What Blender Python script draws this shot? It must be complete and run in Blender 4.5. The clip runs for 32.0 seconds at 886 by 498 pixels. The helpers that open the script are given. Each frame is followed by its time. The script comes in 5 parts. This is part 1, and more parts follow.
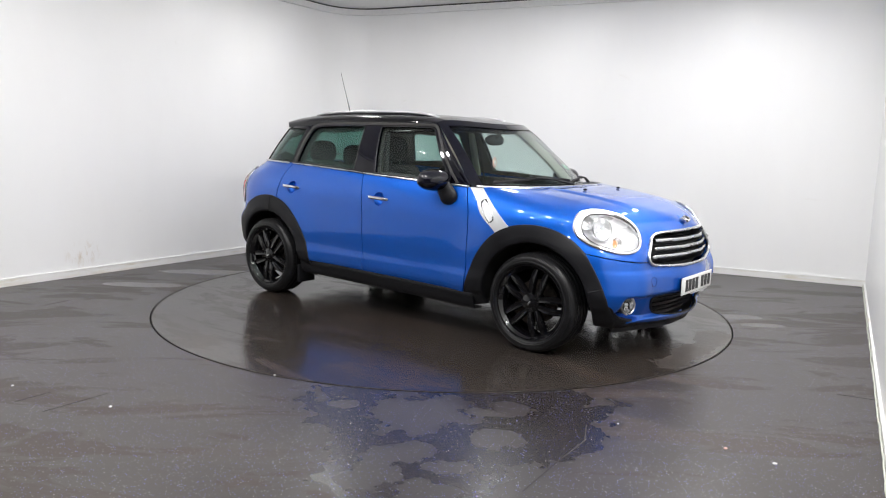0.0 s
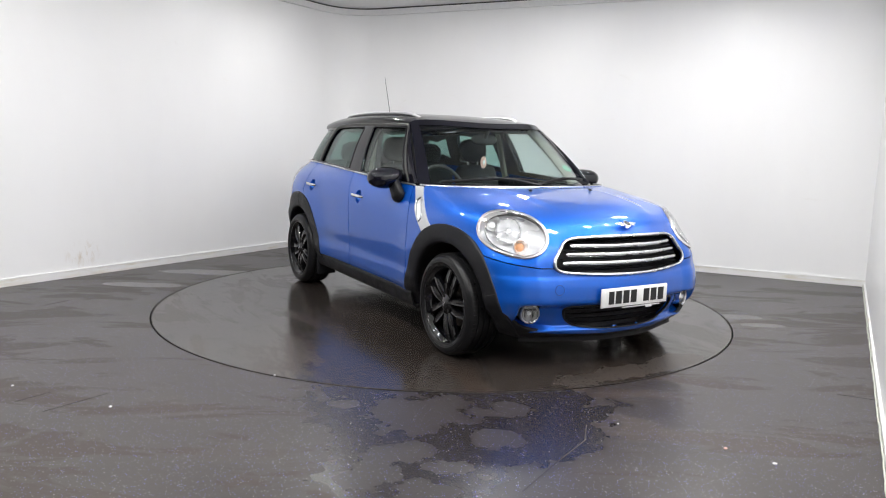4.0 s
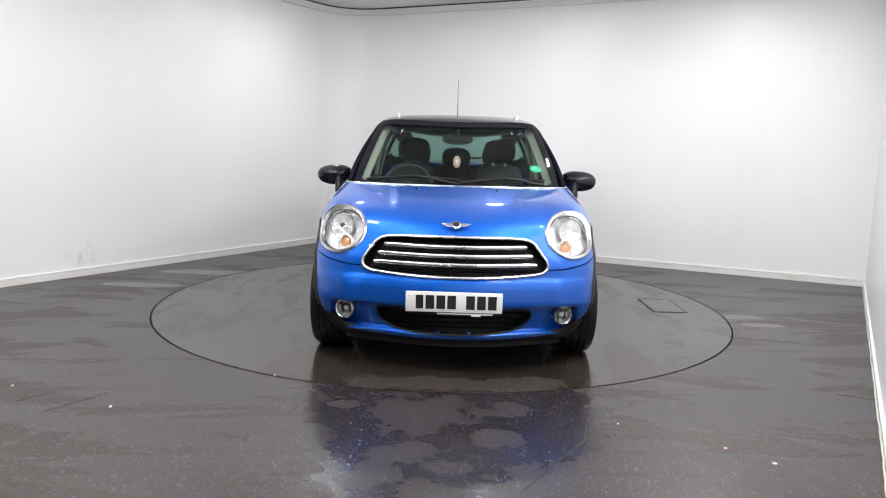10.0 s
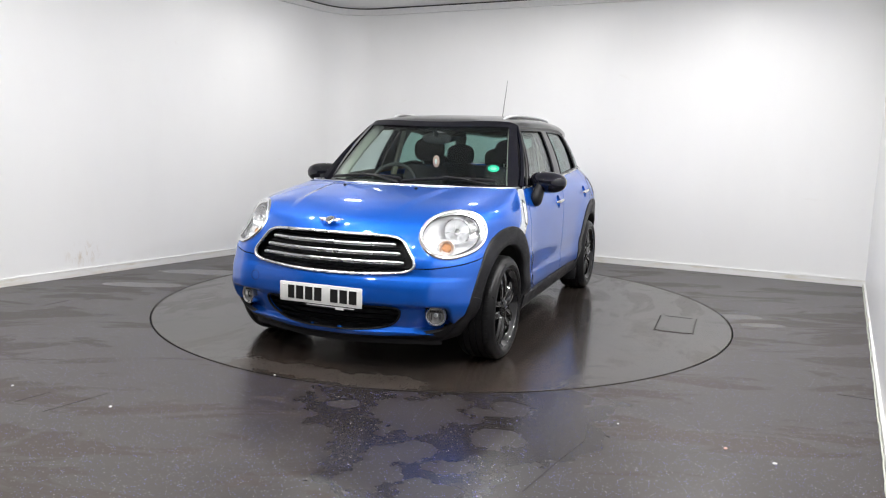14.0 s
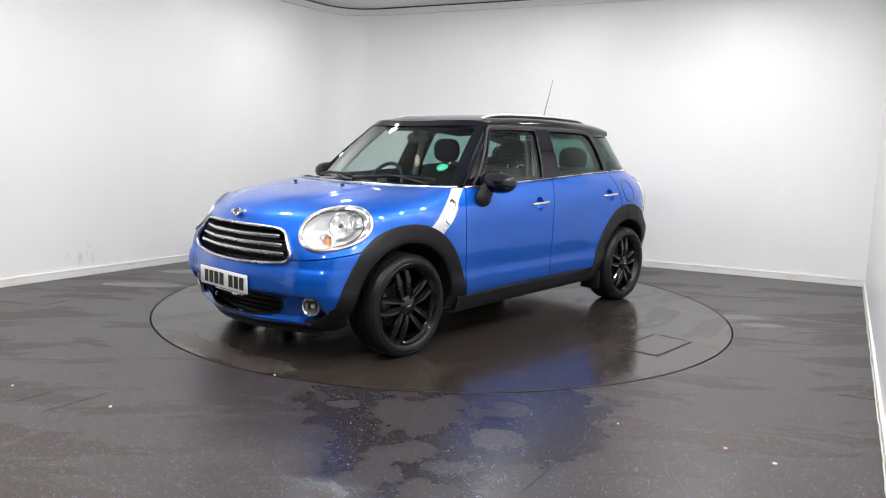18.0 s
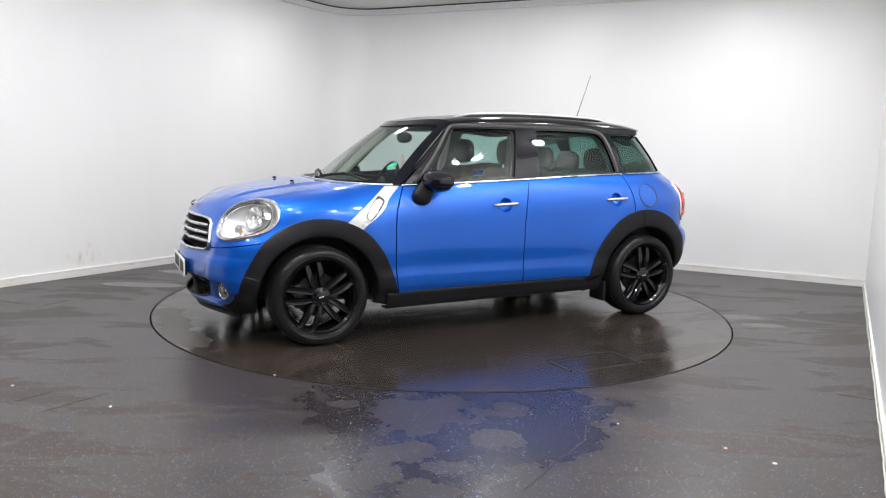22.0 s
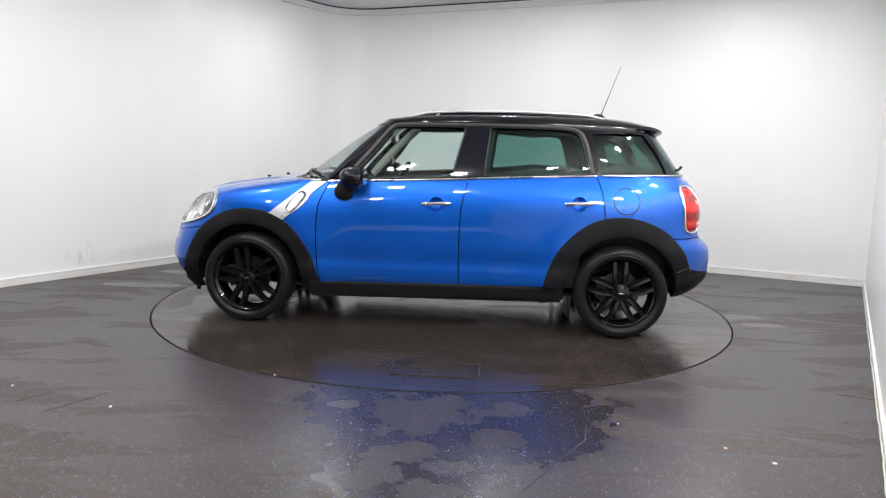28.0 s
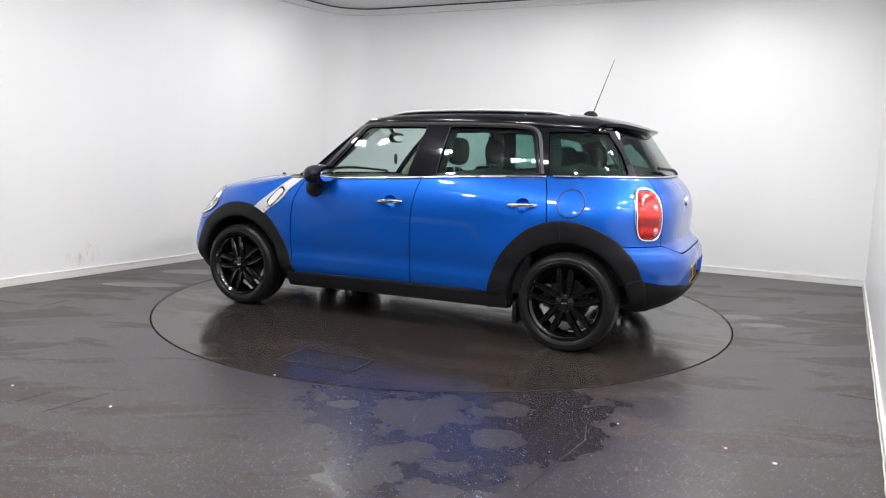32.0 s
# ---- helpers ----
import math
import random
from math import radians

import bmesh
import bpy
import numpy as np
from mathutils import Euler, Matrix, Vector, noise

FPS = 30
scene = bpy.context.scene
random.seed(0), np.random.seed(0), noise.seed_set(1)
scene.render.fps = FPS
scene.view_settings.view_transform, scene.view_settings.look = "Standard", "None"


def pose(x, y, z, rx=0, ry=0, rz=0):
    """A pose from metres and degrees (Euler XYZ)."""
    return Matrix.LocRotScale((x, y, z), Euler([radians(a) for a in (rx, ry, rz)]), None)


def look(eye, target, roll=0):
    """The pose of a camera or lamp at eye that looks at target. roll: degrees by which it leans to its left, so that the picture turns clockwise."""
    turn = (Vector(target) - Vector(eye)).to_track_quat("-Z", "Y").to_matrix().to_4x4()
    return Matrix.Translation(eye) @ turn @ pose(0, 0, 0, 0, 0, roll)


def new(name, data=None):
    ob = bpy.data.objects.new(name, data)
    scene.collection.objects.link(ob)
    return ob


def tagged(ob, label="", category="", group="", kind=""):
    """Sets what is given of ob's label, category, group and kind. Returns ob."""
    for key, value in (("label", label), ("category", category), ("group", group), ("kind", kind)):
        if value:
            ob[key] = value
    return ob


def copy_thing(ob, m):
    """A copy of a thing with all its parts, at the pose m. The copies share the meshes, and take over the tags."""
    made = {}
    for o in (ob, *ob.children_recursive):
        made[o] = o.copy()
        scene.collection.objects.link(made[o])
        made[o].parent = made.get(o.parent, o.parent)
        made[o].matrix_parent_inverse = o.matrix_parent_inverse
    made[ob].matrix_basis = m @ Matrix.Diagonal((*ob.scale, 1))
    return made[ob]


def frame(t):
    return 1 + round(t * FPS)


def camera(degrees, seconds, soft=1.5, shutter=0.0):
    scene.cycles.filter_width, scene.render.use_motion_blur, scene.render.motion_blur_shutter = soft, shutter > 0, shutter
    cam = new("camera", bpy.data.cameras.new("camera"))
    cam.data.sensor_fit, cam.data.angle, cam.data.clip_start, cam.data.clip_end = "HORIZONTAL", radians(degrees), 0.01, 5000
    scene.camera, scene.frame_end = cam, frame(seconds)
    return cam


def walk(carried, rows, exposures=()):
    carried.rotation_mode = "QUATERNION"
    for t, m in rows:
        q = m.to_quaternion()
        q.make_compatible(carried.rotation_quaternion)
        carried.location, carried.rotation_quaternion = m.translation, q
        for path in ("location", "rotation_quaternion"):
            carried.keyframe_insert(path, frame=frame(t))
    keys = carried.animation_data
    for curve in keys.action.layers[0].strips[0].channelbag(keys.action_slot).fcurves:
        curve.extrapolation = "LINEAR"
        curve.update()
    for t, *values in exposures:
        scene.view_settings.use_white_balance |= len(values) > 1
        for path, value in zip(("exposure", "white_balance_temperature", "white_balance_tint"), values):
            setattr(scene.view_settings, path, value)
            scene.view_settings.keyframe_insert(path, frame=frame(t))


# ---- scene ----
cam = camera(62.69, 32.0, soft=1.1)
EYE = (0.0, -5.870, 1.269)
_yaw, _pitch = radians(-0.046), radians(-8.051)
_aim = (EYE[0] + math.sin(_yaw) * math.cos(_pitch), EYE[1] + math.cos(_yaw) * math.cos(_pitch), EYE[2] + math.sin(_pitch))
walk(cam, [(0.0, look(EYE, _aim, 1.615)), (32.0, look(EYE, _aim, 1.615))], exposures=[(0.0, 0.0), (32.0, 0.0)])

# ---- world and lamps: an indoor photo bay, no daylight; the ceiling panels are the light ----
world = bpy.data.worlds.new("world")
world.use_nodes = True
world.node_tree.nodes["Background"].inputs[0].default_value = (0.8, 0.85, 1.0, 1)
world.node_tree.nodes["Background"].inputs[1].default_value = 0.02
scene.world = world

# room: corner points on the floor; u runs to the far wall, v to the right
CORNER_LB = Vector((-1.332, 3.829, 0))
CORNER_BR = Vector((4.200, 1.266, 0))
DIR_L = Vector((-0.5310, -0.8474, 0))
DIR_R = Vector((-0.4787, -0.8780, 0))
CEIL = 2.957
PANEL_POWER = 34.0


def room_uv(u, v, z):
    """A place u metres from the far right corner along the right-hand wall and v metres in from that wall."""
    p = CORNER_BR + DIR_R * u + Vector((-0.8780, 0.4787, 0)) * v
    return (p.x, p.y, z)


# two rows of square flood panels beside the turntable; the last two, unseen, are added fill
PANELS = [(-0.45, -3.70), (-1.02, -2.78), (-1.60, -1.85), (-2.18, -0.92), (1.10, -3.62), (1.46, -2.72), (1.86, -1.82), (2.30, -0.92),
          (-1.75, -5.0), (-2.6, -3.2)]
# a further row along the far walls, unseen, added to lighten them
FILL_PANELS = [(-1.25, 1.75), (0.60, 1.40), (2.40, 0.62)]
# each flood throws most of its light down from its face; an added point lamp evens out the walls
FACE = bpy.data.lights.new("flood_face_lamp", "AREA")
FACE.shape, FACE.size, FACE.energy, FACE.color = "SQUARE", 0.16, PANEL_POWER * 0.62, (1.0, 0.992, 0.985)
GLOW = bpy.data.lights.new("flood_side_lamp", "POINT")
GLOW.shadow_soft_size, GLOW.energy, GLOW.color = 0.06, PANEL_POWER * 0.38, (1.0, 0.992, 0.985)
FAR = bpy.data.lights.new("flush_panel_lamp", "AREA")
FAR.shape, FAR.size, FAR.energy, FAR.color = "SQUARE", 0.16, PANEL_POWER * 0.56, (1.0, 0.992, 0.985)
for _x, _y, _kinds in [(*p, ((FACE, 0.07), (GLOW, 0.135))) for p in PANELS] + [(*p, ((FAR, 0.07),)) for p in FILL_PANELS]:
    for _data, _drop in _kinds:
        lamp = new(_data.name, _data)
        lamp.matrix_world = Matrix.Translation((_x, _y, CEIL - _drop)) @ pose(0, 0, 0, 0, 0, -28.6)

# ---- materials ----


def material(name, color, rough=0.5, metal=0.0, coat=0.0, spec=0.5):
    m = bpy.data.materials.new(name)
    m.use_nodes = True
    b = m.node_tree.nodes["Principled BSDF"]
    b.inputs["Base Color"].default_value = (*color, 1)
    b.inputs["Roughness"].default_value = rough
    b.inputs["Metallic"].default_value = metal
    b.inputs["Coat Weight"].default_value = coat
    b.inputs["Coat Roughness"].default_value = 0.03
    b.inputs["Specular IOR Level"].default_value = spec
    return m


def node(m, kind, **values):
    n = m.node_tree.nodes.new(kind)
    for k, v in values.items():
        n.inputs[k].default_value = v
    return n


def link(m, a, b):
    m.node_tree.links.new(a, b)


def bsdf(m):
    return m.node_tree.nodes["Principled BSDF"]


def coords(m, scale=(1, 1, 1)):
    t = node(m, "ShaderNodeTexCoord")
    p = node(m, "ShaderNodeMapping")
    p.inputs["Scale"].default_value = scale
    link(m, t.outputs["Object"], p.inputs[0])
    return p.outputs[0]


def noise_of(m, co, scale, detail=4.0, rough=0.6, distortion=0.0):
    n = node(m, "ShaderNodeTexNoise", Scale=scale, Detail=detail, Roughness=rough, Distortion=distortion)
    link(m, co, n.inputs["Vector"])
    return n.outputs["Fac"]


def ramp(m, fac, stops):
    r = node(m, "ShaderNodeValToRGB")
    el = r.color_ramp.elements
    while len(el) < len(stops):
        el.new(0.5)
    for e, (p, c) in zip(el, stops):
        e.position, e.color = p, (*c, 1) if len(c) == 3 else c
    link(m, fac, r.inputs[0])
    return r.outputs["Color"]


def grey(v):
    return (v, v, v)


def mixed(m, fac, a, b, how="MIX"):
    x = node(m, "ShaderNodeMix")
    x.data_type, x.blend_type = "RGBA", how
    for src, i in ((a, 6), (b, 7)):
        if isinstance(src, tuple):
            x.inputs[i].default_value = (*src, 1)
        else:
            link(m, src, x.inputs[i])
    if isinstance(fac, float):
        x.inputs[0].default_value = fac
    else:
        link(m, fac, x.inputs[0])
    return x.outputs[2]


def bump(m, height, strength, distance=0.01):
    b = node(m, "ShaderNodeBump", Strength=strength, Distance=distance)
    link(m, height, b.inputs["Height"])
    link(m, b.outputs[0], bsdf(m).inputs["Normal"])


def grained(name, color, rough, size, amount=0.12, relief=0.1, metal=0.0, coat=0.0, spec=0.5):
    """A surface with a two-scale variation of colour and gloss and a fine relief."""
    m = material(name, color, rough, metal, coat, spec)
    co = coords(m)
    fine, wide = noise_of(m, co, size, 5), noise_of(m, co, size / 22, 3)
    dark = tuple(c * (1 - amount) for c in color)
    pale = tuple(min(1, c * (1 + amount)) for c in color)
    a = ramp(m, fine, [(0.35, dark), (0.65, pale)])
    b = ramp(m, wide, [(0.35, grey(1 - amount)), (0.65, grey(1.0))])
    link(m, mixed(m, 1.0, a, b, "MULTIPLY"), bsdf(m).inputs["Base Color"])
    link(m, ramp(m, wide, [(0.3, grey(max(0.02, rough - 0.08))), (0.7, grey(min(1, rough + 0.08)))]), bsdf(m).inputs["Roughness"])
    if relief:
        bump(m, fine, relief, 0.004)
    return m


def paint_material():
    m = material("blue_metallic_paint", (0.002, 0.10, 0.50), 0.46, 0.62, 1.0, 0.15)
    co = coords(m)
    flake = node(m, "ShaderNodeTexVoronoi", Scale=900.0)
    link(m, co, flake.inputs["Vector"])
    col = ramp(m, flake.outputs["Distance"], [(0.0, (0.004, 0.132, 0.64)), (0.6, (0.0015, 0.090, 0.48))])
    link(m, col, bsdf(m).inputs["Base Color"])
    film = noise_of(m, co, 7.0, 3)
    link(m, ramp(m, film, [(0.35, grey(0.004)), (0.75, grey(0.012))]), bsdf(m).inputs["Coat Roughness"])
    return m


def blob(m, co, centre, radii, wobble, edge=0.06, wander=1.1):
    """1 inside an oval round centre, with an outline that wanders with wobble."""
    p = node(m, "ShaderNodeMapping")
    p.vector_type = "TEXTURE"
    p.inputs["Location"].default_value = (centre[0], centre[1], 0)
    p.inputs["Scale"].default_value = (radii[0], radii[1], 1)
    link(m, co, p.inputs[0])
    d = node(m, "ShaderNodeVectorMath")
    d.operation = "LENGTH"
    link(m, p.outputs[0], d.inputs[0])
    s = node(m, "ShaderNodeMath")
    s.operation = "MULTIPLY_ADD"
    s.inputs[1].default_value = wander
    link(m, wobble, s.inputs[0])
    link(m, d.outputs["Value"], s.inputs[2])
    return clipped(m, s.outputs[0], 1 + wander / 2 + edge, 1 + wander / 2 - edge)


def clipped(m, value, lo, hi):
    """A value stretched from lo..hi to 0..1 and clipped."""
    r = node(m, "ShaderNodeMapRange")
    r.clamp = True
    for k, v in zip(("From Min", "From Max", "To Min", "To Max"), (lo, hi, 0.0, 1.0)):
        r.inputs[k].default_value = v
    link(m, value, r.inputs["Value"])
    return r.outputs[0]


def times(m, a, b):
    x = node(m, "ShaderNodeMath")
    x.operation = "MULTIPLY"
    link(m, a, x.inputs[0])
    link(m, b, x.inputs[1])
    return x.outputs[0]


def most(m, a, b):
    x = node(m, "ShaderNodeMath")
    x.operation = "MAXIMUM"
    link(m, a, x.inputs[0])
    link(m, b, x.inputs[1])
    return x.outputs[0]


def floor_material(name, outer=True):
    """Dark resin floor: damp and dry stains, streaks, and on the fixed floor pale and blue flecks."""
    m = material(name, (0.05, 0.046, 0.044), 0.3, spec=0.45 if outer else 0.6)
    co = coords(m)
    wide = noise_of(m, co, 0.8, 6, 0.62, 0.5)
    patch = noise_of(m, co, 4.6, 5, 0.58, 0.5)
    streak = noise_of(m, coords(m, (0.75, 2.4, 1)), 1.15, 7, 0.68, 0.8)
    fine = noise_of(m, co, 95.0, 3)
    edge = noise_of(m, co, 3.2, 5, 0.6, 0.4)
    base = ramp(m, wide, [(0.30, (0.028, 0.0235, 0.021)), (0.55, (0.036, 0.030, 0.027)), (0.75, (0.043, 0.037, 0.033))] if outer else [(0.30, (0.025, 0.020, 0.0175)), (0.55, (0.031, 0.0255, 0.0225)), (0.75, (0.037, 0.030, 0.027))])
    rough = ramp(m, wide, [(0.3, grey(0.30 if outer else 0.12)), (0.7, grey(0.38 if outer else 0.18))])
    film = clipped(m, streak, 0.52 if outer else 0.53, 0.56 if outer else 0.56)
    base = mixed(m, film, base, (0.038, 0.028, 0.022) if outer else (0.036, 0.026, 0.021))
    rough = mixed(m, film, rough, grey(0.45 if outer else 0.25))
    if outer:
        ragged = noise_of(m, co, 7.0, 5, 0.5, 0.2)
        wet = most(m, blob(m, co, (0.10, -2.42), (0.78, 0.50), ragged, 0.08), most(m, blob(m, co, (-0.02, -3.00), (0.50, 0.75), ragged, 0.10), blob(m, co, (0.42, -2.62), (0.38, 0.42), ragged, 0.05)))
        base = mixed(m, wet, base, (0.019, 0.0155, 0.0145))
        rough = mixed(m, wet, rough, grey(0.26))
        dry = None
        for c, r in (((-0.10, -2.52), (0.23, 0.22)), ((-0.184, -2.983), (0.13, 0.10)), ((-0.259, -3.214), (0.10, 0.13)), ((-0.031, -3.345), (0.095, 0.10)), ((0.25, -2.816), (0.105, 0.09)),
                     ((0.355, -2.447), (0.090, 0.08)), ((0.05, -3.11), (0.085, 0.06)), ((0.36, -3.24), (0.15, 0.13)), ((0.194, -2.49), (0.10, 0.045)), ((-0.456, -2.43), (0.08, 0.05)), ((-0.72, -3.05), (0.22, 0.16))):
            isle = blob(m, co, c, r, ragged, 0.22, 3.2)
            dry = isle if dry is None else most(m, dry, isle)
        dry = times(m, dry, clipped(m, noise_of(m, co, 130.0, 4, 0.7), 0.30, 0.62))
        base = mixed(m, dry, base, (0.041, 0.036, 0.033))
        rough = mixed(m, dry, rough, grey(0.40))
        for c, r in (((2.30, -0.25), (0.20, 0.07)), ((2.42, -0.52), (0.16, 0.06)), ((1.95, 0.72), (0.16, 0.05)), ((-2.6, 0.35), (0.35, 0.10)), ((-2.2, 1.05), (0.5, 0.12))):
            pool = blob(m, co, c, r, edge, 0.10)
            rough = mixed(m, pool, rough, grey(0.06))
        fleck = node(m, "ShaderNodeTexVoronoi", Scale=105.0)
        link(m, co, fleck.inputs["Vector"])
        spot = clipped(m, fleck.outputs["Distance"], 0.27, 0.16)
        pick = node(m, "ShaderNodeSeparateColor")
        link(m, fleck.outputs["Color"], pick.inputs[0])
        hue = ramp(m, pick.outputs[0], [(0.0, (0.15, 0.16, 0.66)), (0.55, (0.22, 0.23, 0.52)), (0.70, (0.52, 0.52, 0.55)), (1.0, (0.26, 0.26, 0.29))])
        keep = times(m, spot, clipped(m, pick.outputs[1], 0.52, 0.70))
        base = mixed(m, keep, base, hue)
    else:
        stain = clipped(m, patch, 0.56, 0.66)
        base = mixed(m, stain, base, (0.019, 0.015, 0.013))
        rough = mixed(m, stain, rough, grey(0.24))
        # a dried strip inside the rim, broken by damp spots
        strip = None
        for c, r in ((2.08, -0.20), (0.11, 0.32)), ((2.09, 0.15), (0.10, 0.32)), ((2.02, 0.52), (0.10, 0.27)):
            isle = blob(m, co, c, r, edge, 0.18, 2.6)
            strip = isle if strip is None else most(m, strip, isle)
        strip = times(m, strip, clipped(m, noise_of(m, co, 60.0, 5, 0.7), 0.28, 0.55))
        base = mixed(m, strip, base, (0.046, 0.037, 0.031))
        rough = mixed(m, strip, rough, grey(0.40))
    link(m, base, bsdf(m).inputs["Base Color"])
    link(m, rough, bsdf(m).inputs["Roughness"])
    bump(m, mixed(m, 0.3, fine, wide), 0.10 if outer else 0.05, 0.004)
    return m


def wall_material():
    m = material("white_wall_paint", (0.82, 0.82, 0.81), 0.38)
    co = coords(m)
    wide, fine = noise_of(m, coords(m, (1, 1, 0.3)), 0.9, 4), noise_of(m, co, 45, 3)
    col = ramp(m, wide, [(0.3, (0.84, 0.84, 0.835)), (0.7, (0.875, 0.875, 0.87))])
    scuff = noise_of(m, coords(m, (1, 1, 2.5)), 3.5, 6, 0.7, 1.0)
    mark = ramp(m, scuff, [(0.66, grey(0.0)), (0.80, grey(0.5))])
    col = mixed(m, mark, col, (0.72, 0.69, 0.63))
    # one brown splash above the skirting
    at = node(m, "ShaderNodeMapping")
    at.vector_type = "TEXTURE"
    at.inputs["Location"].default_value, at.inputs["Scale"].default_value = (-3.29, 0.70, 0.20), (0.20, 0.20, 0.15)
    link(m, co, at.inputs[0])
    away = node(m, "ShaderNodeVectorMath")
    away.operation = "LENGTH"
    link(m, at.outputs[0], away.inputs[0])
    splash = times(m, clipped(m, away.outputs["Value"], 1.0, 0.2), clipped(m, noise_of(m, coords(m, (1, 1, 0.45)), 22.0, 5, 0.65, 0.6), 0.50, 0.72))
    col = mixed(m, splash, col, (0.60, 0.52, 0.42))
    link(m, col, bsdf(m).inputs["Base Color"])
    bump(m, fine, 0.04, 0.002)
    return m


def skirting_material():
    m = material("skirting_paint", (0.80, 0.79, 0.76), 0.4)
    co = coords(m, (1, 1, 1))
    grime = noise_of(m, coords(m, (1, 1, 6)), 4.0, 5, 0.65)
    col = ramp(m, grime, [(0.50, (0.80, 0.795, 0.78)), (0.64, (0.73, 0.70, 0.63)), (0.80, (0.52, 0.44, 0.33))])
    link(m, col, bsdf(m).inputs["Base Color"])
    bump(m, noise_of(m, co, 30, 3), 0.06, 0.003)
    return m


def glass_material(name, tint, gloss_rough=0.0, tone=1.0):
    """A thin tinted pane: what is behind shows through, and it mirrors more at a flat angle."""
    m = bpy.data.materials.new(name)
    m.use_nodes = True
    t = m.node_tree
    t.nodes.clear()
    out = t.nodes.new("ShaderNodeOutputMaterial")
    mix = t.nodes.new("ShaderNodeMixShader")
    clear, gloss, face = t.nodes.new("ShaderNodeBsdfTransparent"), t.nodes.new("ShaderNodeBsdfGlossy"), t.nodes.new("ShaderNodeLayerWeight")
    power, part_of = t.nodes.new("ShaderNodeMath"), t.nodes.new("ShaderNodeMath")
    clear.inputs[0].default_value = (*tint, 1)
    gloss.inputs["Roughness"].default_value = gloss_rough
    face.inputs[0].default_value = 0.5
    power.operation, power.inputs[1].default_value = "POWER", 5.0
    part_of.operation, part_of.inputs[1].default_value, part_of.inputs[2].default_value = "MULTIPLY_ADD", 0.90, 0.03
    t.links.new(face.outputs["Facing"], power.inputs[0])
    t.links.new(power.outputs[0], part_of.inputs[0])
    t.links.new(part_of.outputs[0], mix.inputs[0])
    t.links.new(clear.outputs[0], mix.inputs[1])
    t.links.new(gloss.outputs[0], mix.inputs[2])
    t.links.new(mix.outputs[0], out.inputs[0])
    return m


def glow_material(name, color, strength):
    m = material(name, color, 0.4)
    bsdf(m).inputs["Emission Color"].default_value = (*color, 1)
    bsdf(m).inputs["Emission Strength"].default_value = strength
    return m


def red_lens_material():
    """Moulded red plastic: fine upright flutes, and darker bands between its chambers."""
    m = material("red_lens", (0.52, 0.004, 0.005), 0.10, 0.0, 0.7, 0.4)
    co = coords(m)
    band = node(m, "ShaderNodeTexWave", Scale=2.6, Distortion=0.6)
    band.bands_direction = "Z"
    link(m, co, band.inputs["Vector"])
    col = ramp(m, band.outputs["Fac"], [(0.25, (0.24, 0.002, 0.003)), (0.6, (0.54, 0.005, 0.005)), (0.95, (0.62, 0.02, 0.015))])
    link(m, col, bsdf(m).inputs["Base Color"])
    flute = node(m, "ShaderNodeTexWave", Scale=28.0)
    flute.bands_direction = "Y"
    link(m, co, flute.inputs["Vector"])
    bump(m, flute.outputs["Fac"], 0.35, 0.004)
    return m


PAINT = paint_material()
ROOF_BLACK = grained("gloss_black_paint", (0.004, 0.004, 0.006), 0.12, 40, 0.1, 0.0, 0.0, 0.0, 0.45)
PIANO = material("piano_black_trim", (0.004, 0.004, 0.008), 0.05, 0.0, 0.0, 0.42)
CLAD = grained("black_textured_plastic", (0.0075, 0.0075, 0.0095), 0.48, 260, 0.2, 0.25, spec=0.28)
RUBBER = grained("tyre_rubber", (0.010, 0.010, 0.011), 0.34, 120, 0.25, 0.2, spec=0.22)
SEAL = material("rubber_seal", (0.035, 0.033, 0.032), 0.45)
RIM = material("gloss_black_alloy", (0.003, 0.003, 0.004), 0.05, 0.0, 0.35, spec=0.4)
CHROME = material("chrome", (0.86, 0.86, 0.87), 0.07, 1.0)
SATIN = grained("satin_aluminium", (0.70, 0.71, 0.72), 0.28, 90, 0.05, 0.02, 1.0)
RAIL = grained("satin_rail_metal", (0.72, 0.72, 0.73), 0.38, 90, 0.05, 0.02, 0.35)
BEAD = grained("sealant", (0.62, 0.64, 0.56), 0.6, 60, 0.12, 0.1)
SILVER = grained("silver_trim_paint", (0.60, 0.61, 0.62), 0.34, 120, 0.04, 0.0, 0.35, 0.6)
STEEL = grained("brake_steel", (0.10, 0.085, 0.075), 0.42, 60, 0.25, 0.1, 0.9)
DARK = material("underbody_black", (0.006, 0.006, 0.006), 0.7)
MESH_BLACK = material("grille_black", (0.008, 0.008, 0.010), 0.4)
DARKGLASS = glass_material("privacy_glass", (0.50, 0.63, 0.60))
GLASS = glass_material("tinted_glass", (0.89, 0.945, 0.93))
REARGLASS = glass_material("dark_tinted_glass", (0.57, 0.72, 0.69))
LENS = glass_material("clear_lens", (0.97, 0.98, 0.98))
BOWL = grained("lamp_bowl", (0.84, 0.84, 0.85), 0.24, 60, 0.04, 0.0, 0.5)
REFLECTOR = grained("lamp_reflector", (0.90, 0.90, 0.91), 0.15, 60, 0.03, 0.0, 0.7)
BULB = material("bulb_glass", (0.85, 0.86, 0.88), 0.1, 0.2)
AMBER = material("amber_lens", (0.62, 0.29, 0.13), 0.15, 0.0, 0.6)
RED = red_lens_material()
PINKLENS = material("pale_lens", (0.85, 0.38, 0.38), 0.12, 0.6, 0.5)
SEAT = grained("black_seat_cloth", (0.030, 0.030, 0.032), 0.85, 300, 0.25, 0.3)
